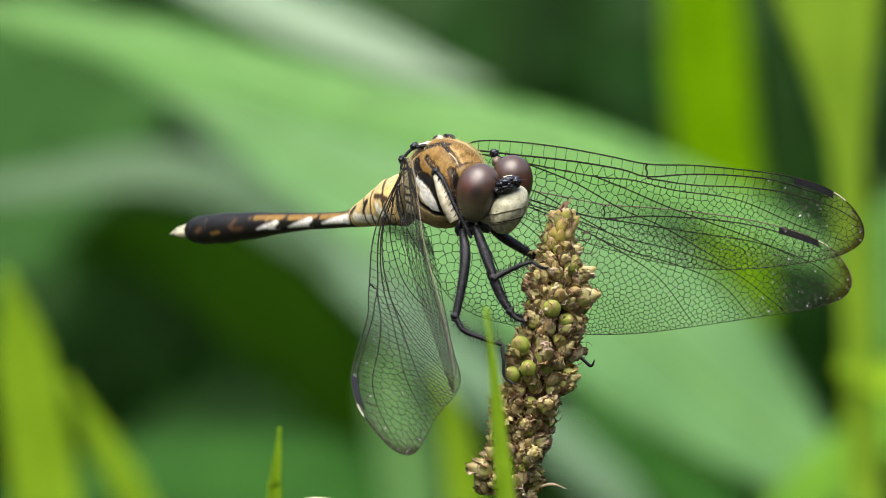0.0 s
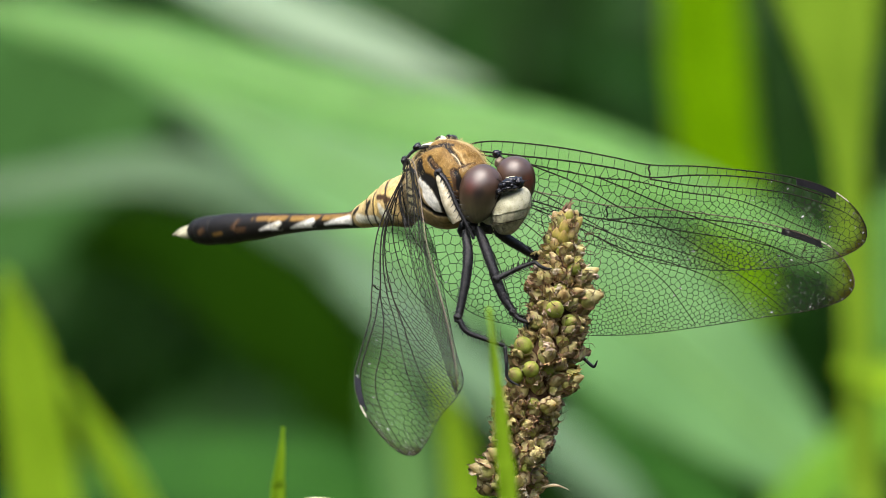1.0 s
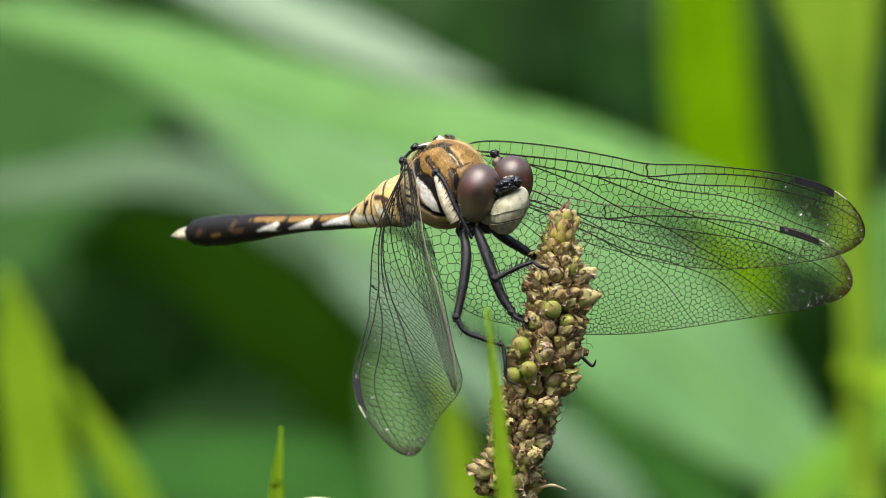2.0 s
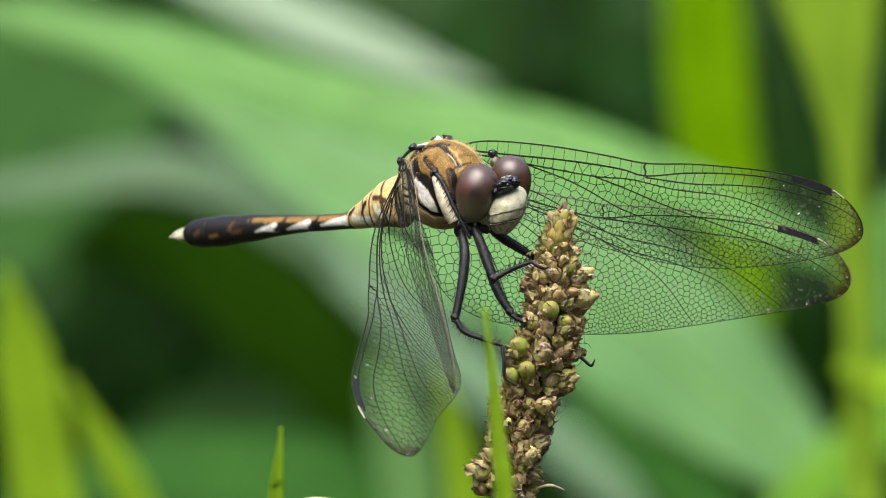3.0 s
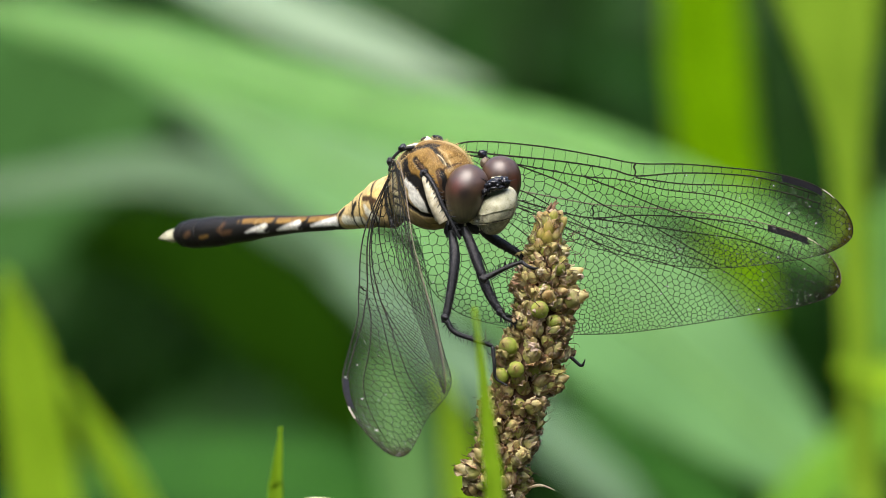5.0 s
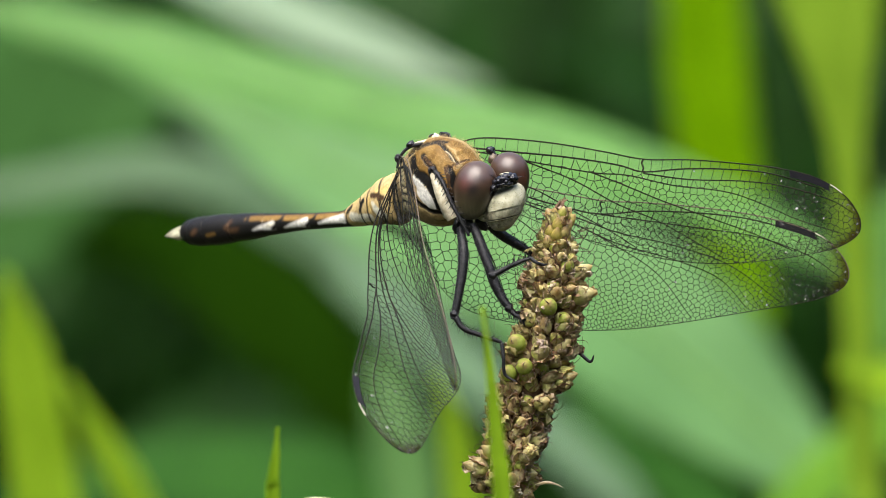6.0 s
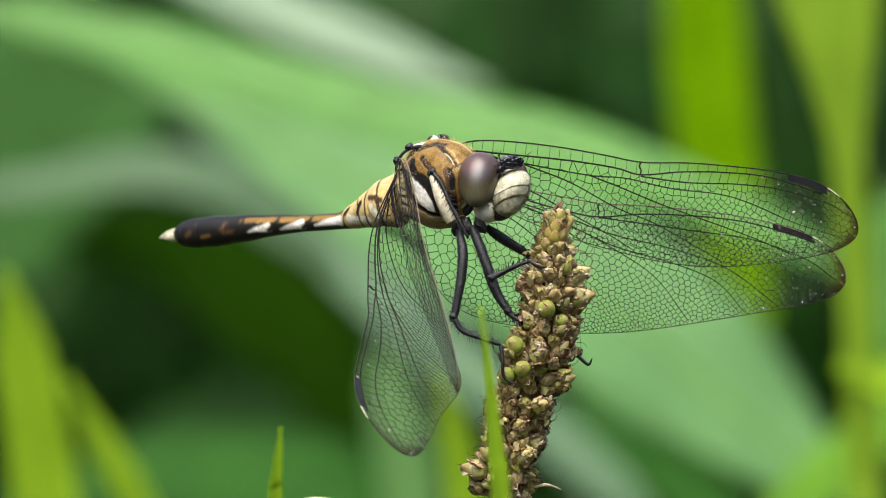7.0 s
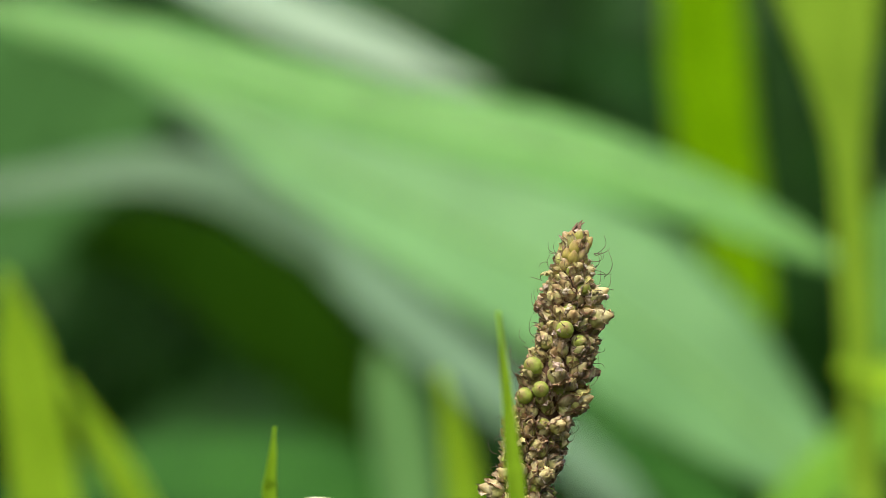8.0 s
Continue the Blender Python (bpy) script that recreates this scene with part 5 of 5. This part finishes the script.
def relief(u, v, span):
    """Gentle camber and pleats of a wing, in mm out of its plane."""
    return 0.35 * math.sin(math.pi * min(1, max(0, u / span))) + 0.10 * math.sin(v * 2.1) * max(0.0, 1 - u / span)


def wing_shapes(out, veins, stigma, seed, base_cell, tip_cell, form=None, bold=1.0, smoke=0.0):
    """Meshes of one wing: membrane, fine veins, main veins, pterostigma. A dragonfly's cells are the Voronoi cells of scattered points."""
    rng = random.Random(seed)
    edge = [tuple(p) for p in curve_through([*out, out[0]], 220)[:-1]]
    span = max(p[0] for p in edge)
    front = edge[:int(np.argmax([p[0] for p in edge])) + 1]
    size = lambda u, v: base_cell + (tip_cell - base_cell) * min(1.0, max(0.0, (0.65 * u / span + 0.06 * max(0.0, v))))
    form = form or (lambda u, v: (u, relief(u, v, span), -v))
    lines = [curve_through(v, 60) for v in veins]
    sites, bins = [], {}

    def put(p):
        sites.append(p)
        bins.setdefault((int(p[0] // 1.0), int(p[1] // 1.0)), []).append(p)

    def add(p, gap):
        i, j = int(p[0] // 1.0), int(p[1] // 1.0)
        for a in (-1, 0, 1):
            for b in (-1, 0, 1):
                for q in bins.get((i + a, j + b), ()):
                    if (q[0] - p[0]) ** 2 + (q[1] - p[1]) ** 2 < gap * gap:
                        return
        put(p)
    # ladder of cross veins between the front edge and the first main vein
    u = 1.2
    while u < span * 0.86:
        top = min(front, key=lambda p: abs(p[0] - u))[1]
        mid = lines[0][np.argmin(np.abs(lines[0][:, 0] - u))][1]
        put((u, (top + mid) / 2))
        put((u, mid + (mid - top) / 2))
        put((u, top - (mid - top) / 2))
        u += 1.12 if u < span * 0.5 else 0.95
    for line in lines[1:]:
        seg = np.linalg.norm(np.diff(line, axis=0), axis=1).cumsum()
        s = 0.3
        while s < seg[-1]:
            i = int(np.searchsorted(seg, s))
            t = line[i + 1] - line[i]
            t = t / np.linalg.norm(t)
            h = size(*line[i]) * 0.48
            for k in (1, -1):
                add((line[i][0] - t[1] * h * k, line[i][1] + t[0] * h * k), h * 1.15)
            s += size(*line[i]) * 0.95
    lo, hi = np.min(edge, axis=0) - 1.5, np.max(edge, axis=0) + 1.5
    # outer cells stand in slanting rows, the rest lie loosely
    way, across = np.array((0.80, 0.60)), np.array((-0.60, 0.80))
    for r in range(-60, 120):
        t = -30.0
        while t < 60:
            p = way * t + across * r * tip_cell * 0.92
            cell = size(*p)
            p = (p[0] + rng.uniform(-0.07, 0.07), p[1] + rng.uniform(-0.07, 0.07))
            if p[0] > span * 0.42 and lo[0] < p[0] < hi[0] and lo[1] < p[1] < hi[1] and p[1] > np.interp(p[0], lines[0][:, 0], lines[0][:, 1]) + 0.3:
                add(p, cell * 0.72)
            t += cell * 0.95
    for k in range(16000):
        p = (rng.uniform(lo[0], hi[0]), rng.uniform(lo[1], hi[1]))
        if 0.6 < p[0] < span * 0.86 and p[1] < np.interp(p[0], lines[0][:, 0], lines[0][:, 1]) + 0.3:
            continue
        add(p, size(*p) * 0.86)
    from_sites = geometry.delaunay_2d_cdt
    vs, _, tris, _, _, _ = from_sites([Vector(p) for p in sites], [], [], 0, 1e-6)
    cen, shared = [], {}
    for k, (a, b, c) in enumerate(tris):
        ax, ay, bx, by, cx, cy = *vs[a], *vs[b], *vs[c]
        d = 2 * (ax * (by - cy) + bx * (cy - ay) + cx * (ay - by))
        if abs(d) < 1e-9:
            d = 1e-9
        ux = ((ax * ax + ay * ay) * (by - cy) + (bx * bx + by * by) * (cy - ay) + (cx * cx + cy * cy) * (ay - by)) / d
        uy = ((ax * ax + ay * ay) * (cx - bx) + (bx * bx + by * by) * (ax - cx) + (cx * cx + cy * cy) * (bx - ax)) / d
        cen.append((ux, uy))
        for e in ((a, b), (b, c), (c, a)):
            shared.setdefault(tuple(sorted(e)), []).append(k)
    ok = [inside(edge, p) for p in cen]
    fine = []

    def strut(p, q, r):
        p3, q3 = np.array(form(*p)), np.array(form(*q))
        t = q3 - p3
        l = np.linalg.norm(t)
        if l < 1e-4 or l > 4:
            return
        y = np.cross(t / l, (0.13, 0.3, 0.94))
        y = y / np.linalg.norm(y) * r
        s = np.cross(t / l, y)
        vv = [p3 + s, p3 + y, p3 - s, p3 - y, q3 + s, q3 + y, q3 - s, q3 - y]
        fine.append((vv, [(0, 1, 5, 4), (1, 2, 6, 5), (2, 3, 7, 6), (3, 0, 4, 7)]))
    def height(line, u):
        return float(np.interp(u, line[:, 0], line[:, 1]))

    def rung_zone(p):
        """Whether a point lies in one of the two bands along the front edge that carry plain straight cross veins."""
        if not 0.8 < p[0] < span * 0.86:
            return False
        mid = height(lines[0], p[0])
        if p[1] < mid + 0.02:
            return True
        return p[0] > stigma[2][0] + 0.4 and p[1] < height(lines[1], p[0]) + 0.02
    front_line = np.array(front)
    u = 1.3
    while u < span * 0.86:
        u += rng.uniform(0.92, 1.14) if u < span * 0.5 else rng.uniform(0.78, 0.98)
        a, b = height(front_line, u), height(lines[0], u + 0.08)
        if b - a > 0.12 and not stigma[0][0] < u < stigma[1][0]:
            strut((u, a), (u + 0.08, b), bold * 0.024)
        if u > stigma[2][0] + 0.6:
            v = u + rng.uniform(0.3, 0.5)
            a, b = height(lines[0], v), height(lines[1], v - 0.1)
            if b - a > 0.12:
                strut((v, a), (v - 0.1, b), bold * 0.022)
    for ks in shared.values():
        if len(ks) < 2:
            continue
        p, q = cen[ks[0]], cen[ks[1]]
        if rung_zone(((p[0] + q[0]) / 2, (p[1] + q[1]) / 2)):
            continue
        if not ok[ks[0]] and not ok[ks[1]]:
            continue
        if not ok[ks[0]]:
            p, q, i = q, p, 1
        if not (ok[ks[0]] and ok[ks[1]]):
            a, b = np.array(p), np.array(q)
            for _ in range(14):
                m = (a + b) / 2
                if inside(edge, m):
                    a = m
                else:
                    b = m
            q = tuple(a)
        strut(p, q, bold * (0.0235 + 0.008 * max(0.0, 1 - p[0] / span)))
    main = []
    def cord(line, r0, r1, n):
        r0, r1 = r0 * bold, r1 * bold
        rows = [form(x, y) for x, y in line]
        main.append(shell(loft_grid([(*p, r0 + (r1 - r0) * i / len(rows), r0 + (r1 - r0) * i / len(rows)) for i, p in enumerate(rows)], n, 6, (0, 1, 0.05))))
    cord(lines[0][::2], 0.085, 0.055, 60)
    for line in lines[1:]:
        cord(line[::3], 0.066, 0.036, 50)
    cord(front[::2], 0.068, 0.052, 90)
    cord([edge[i % 220] for i in range(len(front) - 3, 223, 2)], 0.034, 0.034, 90)
    # a stout knot where the front edge is notched
    nod = stigma[2]
    cord([nod, (nod[0] - 0.12, nod[1] + 0.35), (nod[0] + 0.12, nod[1] + 0.75), (nod[0] + 0.1, nod[1] + 1.1)], 0.08, 0.06, 10)
    # pterostigma: a thick dark cell by the tip of the front edge
    a0, b0, n = stigma[0][0], stigma[1][0], 14
    cells = []
    for i in range(n + 1):
        u = a0 + (b0 - a0) * i / n
        v = min(front, key=lambda p: abs(p[0] - u))[1]
        for y, vv in ((0.09, v + 0.03), (0.09, v + 0.62), (-0.09, v + 0.62), (-0.09, v + 0.03)):
            cells.append(np.array(form(u + (vv - v) * 0.3, vv)) + np.array((0, y, 0)))
    g = np.array(cells).reshape(n + 1, 4, 3)
    # skin
    rim = [Vector(p) for p in edge[::2]]
    inner = [Vector(p) for p in sites if inside(edge, p)]
    k = len(rim)
    sv, _, sf, _, _, _ = from_sites(rim + inner, [(i, (i + 1) % k) for i in range(k)], [], 1, 1e-6)
    skin = mesh_of("membrane", [form(p[0], p[1]) for p in sv], sf)
    tone, dust = [], []
    tip = np.array([span, edge[int(np.argmax([p[0] for p in edge]))][1]])
    for p in sv:
        e = min(np.hypot(p[0] - q[0], p[1] - q[1]) for q in edge[::4])
        near_tip = max(0.0, 1 - np.hypot(p[0] - tip[0], (p[1] - tip[1] - 0.8) * 0.7) / 4.2)
        s = min(1.0, near_tip * (1.9 * max(0.0, 1 - e / 0.7) + 0.9 * max(0.0, 1 - e / 2.2)))
        c = np.array((0.975, 0.975, 0.96)) * (1 - s) + np.array((0.22, 0.11, 0.02)) * s
        s = smoke * math.exp(-((p[0] - 7.0) / 1.1) ** 2) * min(1.0, max(0.0, p[1] / 2.0))
        tone.append(c * (1 - s) + np.array((0.05, 0.05, 0.045)) * s)
        out_half = min(1.0, max(0.0, (p[0] / span - 0.45) * 2.2))
        dust.append(out_half * max(0.15, math.exp(-e / 0.9)) + 0.5 * math.exp(-((p[0] - span * 0.83) / 3.0) ** 2 - ((p[1] - tip[1]) / 2.5) ** 2))
    painted(skin, np.array(tone))
    painted(skin, np.repeat(np.clip(np.array(dust), 0, 1)[:, None], 3, 1), "dust")
    pale = [edge[i] for i in range(len(front)) if b0 - 0.1 < edge[i][0] < b0 + 1.5]
    prow = [np.array(form(x, y)) + np.array((0, -0.02, 0)) for x, y in pale]
    return (skin, mesh_of("vein_network", *merged(fine), smooth=False), [mesh_of("vein", *v) for v in main], mesh_of("pterostigma", *shell(g), smooth=False),
            mesh_of("pale_edge", *shell(tube_grid(prow, [0.055] * len(prow), 12, 6))))


def wing(ob, name, shapes, m, label, shown=True, tan_edge=False):
    skin, fine, main, stig, pale = shapes
    pale = pale if shown else None
    w = part(name, skin, MEMBRANE, ob, label, m)
    for k, v in enumerate(main):
        edge_on = tan_edge and k == len(main) - 3
        part("vein", v, CUTICLE_TAN if edge_on else VEIN, w, "tan front edge vein" if edge_on else "")
    tagged(part("vein_network", fine, VEIN, w, "fine black net of cross veins"), kind="stuff")
    part("pterostigma", stig, STIGMA, w, "dark pterostigma cell")
    if pale:
        part("pale_edge", pale, PALE_VEIN, w)
    return w


HAIR = mat("golden_hair", (0.62, 0.46, 0.20), (0.45, 0.31, 0.12), rough=0.5, size=1)
IVORY_PLATE = mat("ivory_plate", (0.78, 0.76, 0.66), (0.60, 0.57, 0.46), rough=0.4, size=0.6, bump=0.3)
CUTICLE_TAN = mat("tan_cuticle", (0.17, 0.13, 0.08), (0.08, 0.06, 0.04), rough=0.5, size=0.6, bump=0.3)
CUTICLE_CREAM = mat("cream_cuticle", (0.58, 0.54, 0.40), (0.34, 0.29, 0.18), rough=0.5, size=0.6, bump=0.3)

FORE_AT, HIND_AT = (1.57, 2.00, 3.57), (1.04, 3.00, 1.59)
NEAR_HIND_AT, NEAR_FORE_AT = (-3.02, -1.50, 1.55), (-2.75, -2.20, 2.74)
FORE_POSE = pose(*[v * 0.001 for v in FORE_AT], 0, 11.79, 3)
HIND_POSE = pose(*[v * 0.001 for v in HIND_AT], 0, 15.52, 3)
NEAR_HIND_POSE, NEAR_FORE_POSE = [Matrix.Translation(Vector(p) * 0.001) for p in (NEAR_HIND_AT, NEAR_FORE_AT)]
# the near wings are bent: rows of span, the axis there, and the way from front to back edge there
NEAR_HIND_BEND = [(0, *(-3.02, -1.50, 1.55), 0.10, 0.97, -0.2), (8, *(-5.35, -6.50, -3.93), 0.42, 0.88, -0.2), (15, *(-5.55, -11.00, -9.18), 0.56, 0.78, -0.25), (21, *(-4.79, -16.00, -12.38), 0.66, 0.68, -0.32),
                  (27, *(-4.45, -20.80, -15.89), 0.86, 0.35, -0.34), (33, *(-4.52, -25.30, -19.26), 0.92, 0.1, -0.36), (39.2, *(-3.49, -28.00, -23.83), 0.9, 0.0, -0.4)]
NEAR_FORE_BEND = [(0, *(-2.75, -2.20, 2.74), -0.30, 0.9, -0.3), (10, *(-2.15, -10.50, -0.85), -0.22, 0.95, -0.2), (20, *(-1.21, -18.00, -6.50), -0.16, 0.97, -0.15), (30, *(0.53, -25.00, -13.31), -0.12, 0.98, -0.1), (39.2, *(1.68, -31.00, -18.50), -0.1, 0.99, -0.1)]


def bent(rows):
    """A form for a bent wing from its rows, relative to the first."""
    r = np.array(rows, float)
    table = curve_through(r[:, 1:], 100)
    keys = curve_through(r[:, :1], 100)[:, 0]

    def form(u, v):
        k = [np.interp(u, keys, table[:, c]) for c in range(6)]
        chord = np.array(k[3:]) / np.linalg.norm(k[3:])
        return np.array(k[:3]) - r[0][1:4] + chord * v + np.array((0, 0.06 * math.sin(v * 2.6), 0))
    return form


def dragonfly():
    ob = thing("dragonfly", "perched skimmer dragonfly, ochre and black with clear veined wings", "dragonfly", DRAGONFLY_AT)
    thorax(ob)
    abdomen(ob)
    hd = head(ob)
    legs(ob)
    fore = FORE_OUT, FORE_VEINS, ((31.56, -3.71), (35.44, -3.24), (18.07, -2.23)), 2, 0.82, 0.31
    hind = HIND_OUT, HIND_VEINS, ((31.19, -3.04), (35.07, -2.71), (15.15, -0.80)), 4, 0.95, 0.33
    wings = [wing(ob, "forewing", wing_shapes(*fore, None, 1.2), FORE_POSE, "clear forewing with black veins"),
             wing(ob, "hindwing", wing_shapes(*hind, None, 1.08), HIND_POSE, "broad clear hindwing with black veins", tan_edge=True),
             wing(ob, "forewing", wing_shapes(*fore[:4], 2.0, 0.5, bent(NEAR_FORE_BEND), 0.85), NEAR_FORE_POSE, "clear forewing seen on edge", False, True),
             wing(ob, "hindwing", wing_shapes(*hind[:4], 1.5, 0.32, bent(NEAR_HIND_BEND), 1.1, 0.8), NEAR_HIND_POSE, "clear hindwing hanging down", True)]
    return ob, hd, wings


ground()
backdrop()
leaves()
undergrowth()
low_grass()
thicket_leaves()
spike = plantain()
near_blade = grass_blade("thin bright green grass blade in front of the spike", [(0.0051, -0.0850, 0.3284), (0.0047, -0.0850, 0.3333), (0.0043, -0.0850, 0.3380), (0.0039, -0.0850, 0.3421), (0.0035, -0.0850, 0.3452)], [0.00088, 0.00077, 0.00053, 0.00028, 0.00005], LEAF_PALE, (0.012, -0.080))
far_blade = grass_blade("thin bright green grass blade", [(-0.0166, 0.0600, 0.3239), (-0.0165, 0.0600, 0.3270), (-0.0162, 0.0600, 0.3298), (-0.0160, 0.0600, 0.3323)], [0.00085, 0.00068, 0.00042, 0.00008], LEAF_PALE, (-0.022, 0.065))
pale_seed_head()
fly, fly_head, fly_wings = dragonfly()


# ---- what moves ----
# side and height of the swaying spike in mm, then the dragonfly's own pitch and yaw on it in degrees, time by time
SWAY = [(0.0, 0.0, 0.0, 0, 0), (0.5, 0.02, 0.0, -0.25, 0.1), (1.0, 0.25, -0.08, 0, 0), (1.5, 0.14, -0.08, -0.1, 0), (1.7, 0.05, -0.08, -0.2, 0), (2.8, 0.05, -0.1, -0.45, 0.1), (3.0, -0.13, -0.1, -0.5, 0.1), (3.5, -0.06, -0.22, -0.55, 0.1), (4.0, -0.13, -0.24, -0.55, 0), (4.5, -0.54, -0.24, -0.6, -0.1), (4.6, -0.86, -0.24, -0.6, -0.1), (4.7, -1.17, -0.22, -0.6, 0), (5.8, -0.38, 0.1, -0.8, 0.3),
        (6.0, -0.32, 0.16, -0.85, 0.4), (6.5, -0.48, 0.0, -0.75, 0.4), (6.6, -1.2, -0.1, -0.75, 0.4), (6.7, -1.5, -0.12, -0.7, 0.6), (6.8, -1.03, -0.1, -0.7, 0.8), (6.9, -0.4, -0.06, -0.7, 1.0), (7.0, -0.48, -0.06, -0.7, 1.2), (7.1, -1.15, -0.2, -0.6, 1.8), (7.2, -1.85, -0.25, -0.6, 1.6), (7.3, -1.6, -0.25, -0.7, 1.8), (7.4, -0.57, -0.06, -0.8, 2.4),
        (7.5, -0.32, -0.15, -1.3, 3.4), (7.6, -0.86, -0.06, 0, 0), (7.7, -1.1, -1.0, 0, 0), (7.8, -2.8, -3.0, 0, 0), (7.9, -0.8, 1.1, 0, 0), (7.97, 1.1, -1.9, 0, 0), (8.0, 1.1, -1.9, 0, 0)]


def around(place, *turn):
    return Matrix.Translation(Vector(place) * 0.001) @ pose(0, 0, 0, *turn)


def motions():
    foot = Vector(SPIKE_FOOT[:2] + (0,))
    walk(spike, [(t, pose(foot.x, foot.y, z * 0.001, 0, math.degrees(x / 325), 0)) for t, x, z, _, _ in SWAY])
    walk(near_blade, [(t, pose(0.012, -0.080, z * 0.0002, 0, math.degrees(x * 0.85 / 330), 0)) for t, x, z, _, _ in SWAY])
    # the thin blade behind sways a little on its own, in mm at its tip
    drift = [(0.0, -0.25), (1.0, 0.1), (1.5, -0.05), (3.0, -0.1), (4.0, 0.05), (4.7, -0.05), (6.0, -0.45), (7.0, -0.15), (7.5, -0.3), (8.0, -0.75)]
    walk(far_blade, [(t, pose(-0.022, 0.065, 0, 0, math.degrees(x / 330), 0)) for t, x in drift])
    at = Vector(DRAGONFLY_AT)
    rows = [(t, pose(at.x + (x + (0.4 if t == 7.5 else 0)) * 0.001, at.y, at.z + z * 0.001, 0, ry, rz)) for t, x, z, ry, rz in SWAY if t <= 7.5]
    rows += [(7.6, pose(at.x - 0.0009, at.y, at.z - 0.0002, 0, -5, 10)), (7.7, pose(at.x - 0.0012, at.y, at.z + 0.0012, 0, -3, 12)),
             (7.8, pose(at.x + 0.07, at.y - 0.06, at.z + 0.09, 0, -15, 10)), (7.9, pose(at.x + 0.17, at.y - 0.14, at.z + 0.22, 0, -15, 10)), (8.0, pose(at.x + 0.29, at.y - 0.22, at.z + 0.38, 0, -15, 10))]
    walk(fly, rows)
    # the head looks up and aside twice
    h = np.array(HEAD_AT)
    ahead, aside = Vector((0.75, -0.66, 0)), Vector((-0.66, -0.75, 0))

    def nod(shift, yaw, roll, pitch):
        turn = Matrix.Rotation(radians(yaw), 4, "Z") @ Matrix.Rotation(radians(roll), 4, ahead) @ Matrix.Rotation(radians(pitch), 4, aside)
        return Matrix.Translation(Vector(h + np.array(shift)) * 0.001) @ turn
    calm, glance, away = nod((0, 0, 0), 0, 0, 0), nod((0.3, 0, 0.5), 5, -19, 19), nod((1.2, 0.3, 1.75), 30, -30, 3)
    walk(fly_head, [(0.0, calm), (6.6, calm), (6.7, glance), (7.0, glance), (7.1, calm), (7.4, calm), (7.5, away), (8.0, away)])
    # wings: still, then the take-off strokes
    fore, hind, near_fore, near_hind = fly_wings
    walk(fore, [(0.0, FORE_POSE), (7.4, FORE_POSE), (7.5, around((2.4, 2.0, 3.5), 0, 13.8, -3)), (7.6, around((3.0, 2.0, 3.4), 0, 20.5, -10)), (7.6333, around(FORE_AT, 30, -25, -10)), (7.6667, around(FORE_AT, 70, 45, -5)), (7.7, around(FORE_AT, 88, -4, 0)), (7.7333, around(FORE_AT, 70, -55, 0)), (8.0, around(FORE_AT, 60, -20, 0))])
    walk(hind, [(0.0, HIND_POSE), (7.4, HIND_POSE), (7.5, around((1.3, 3.0, 1.6), 0, 18, 2)), (7.6, around((1.6, 3.0, 1.4), 0, 26, -9)), (7.6333, around(HIND_AT, 30, -20, 0)), (7.6667, around(HIND_AT, 70, 48, -5)), (7.7, around(HIND_AT, 88, -2, 0)), (7.7333, around(HIND_AT, 70, -55, 0)), (8.0, around(HIND_AT, 60, -20, 0))])

    def swung(place, tip0, lead0, tip, lead):
        """The near wing's pose once its tip has gone from tip0 to tip and its front edge turned from lead0 to lead."""
        a, b = [turned(np.array(t) - np.array(place), l, (0, 0, 0)) for t, l in ((tip0, lead0), (tip, lead))]
        return Matrix.Translation(Vector(place) * 0.001) @ b @ a.inverted()
    rest = NEAR_HIND_AT, (-2.39, -28.00, -24.14), (-1.0, -0.2, 0.0)
    walk(near_hind, [(0.0, NEAR_HIND_POSE), (7.4, NEAR_HIND_POSE), (7.5, swung(*rest, (-2.60, -30.00, -22.38), (-0.85, 0.55, 0.0))), (7.6, swung(*rest, (-5.2, -31.00, -19.5), (-0.45, 0.9, 0.0))),
                     (7.6333, swung(*rest, (-8.0, -34.0, -12.0), (0.5, -0.4, 0.5))), (7.6667, swung(*rest, (-14.0, -26.0, -22.0), (0.7, -0.6, 0.3))), (7.7, swung(*rest, (-25.0, -28.0, 5.0), (0.7, -0.7, 0.05))), (7.7333, swung(*rest, (-16.0, -18.0, 27.0), (0.6, -0.5, 0.5))), (8.0, swung(*rest, (-6.51, -28.00, 11.35), (0.6, -0.3, 0.8)))])
    rest = NEAR_FORE_AT, (1.68, -31.00, -18.50), (0.15, -1.0, 0.0)
    walk(near_fore, [(0.0, NEAR_FORE_POSE), (7.4, NEAR_FORE_POSE), (7.5, swung(*rest, (2.63, -31.00, -16.25), (0.45, -0.9, 0.0))), (7.6, swung(*rest, (1.2, -31.00, -13.8), (0.8, -0.6, 0.2))),
                     (7.6333, swung(*rest, (-4.0, -35.0, -9.0), (0.6, -0.3, 0.6))), (7.6667, swung(*rest, (-11.0, -28.0, -20.0), (0.7, -0.6, 0.3))), (7.7, swung(*rest, (-22.0, -30.0, 6.0), (0.7, -0.7, 0.05))), (7.7333, swung(*rest, (-14.0, -20.0, 27.0), (0.6, -0.5, 0.5))), (8.0, swung(*rest, (-3.49, -28.00, 12.36), (0.6, -0.3, 0.8)))])


motions()
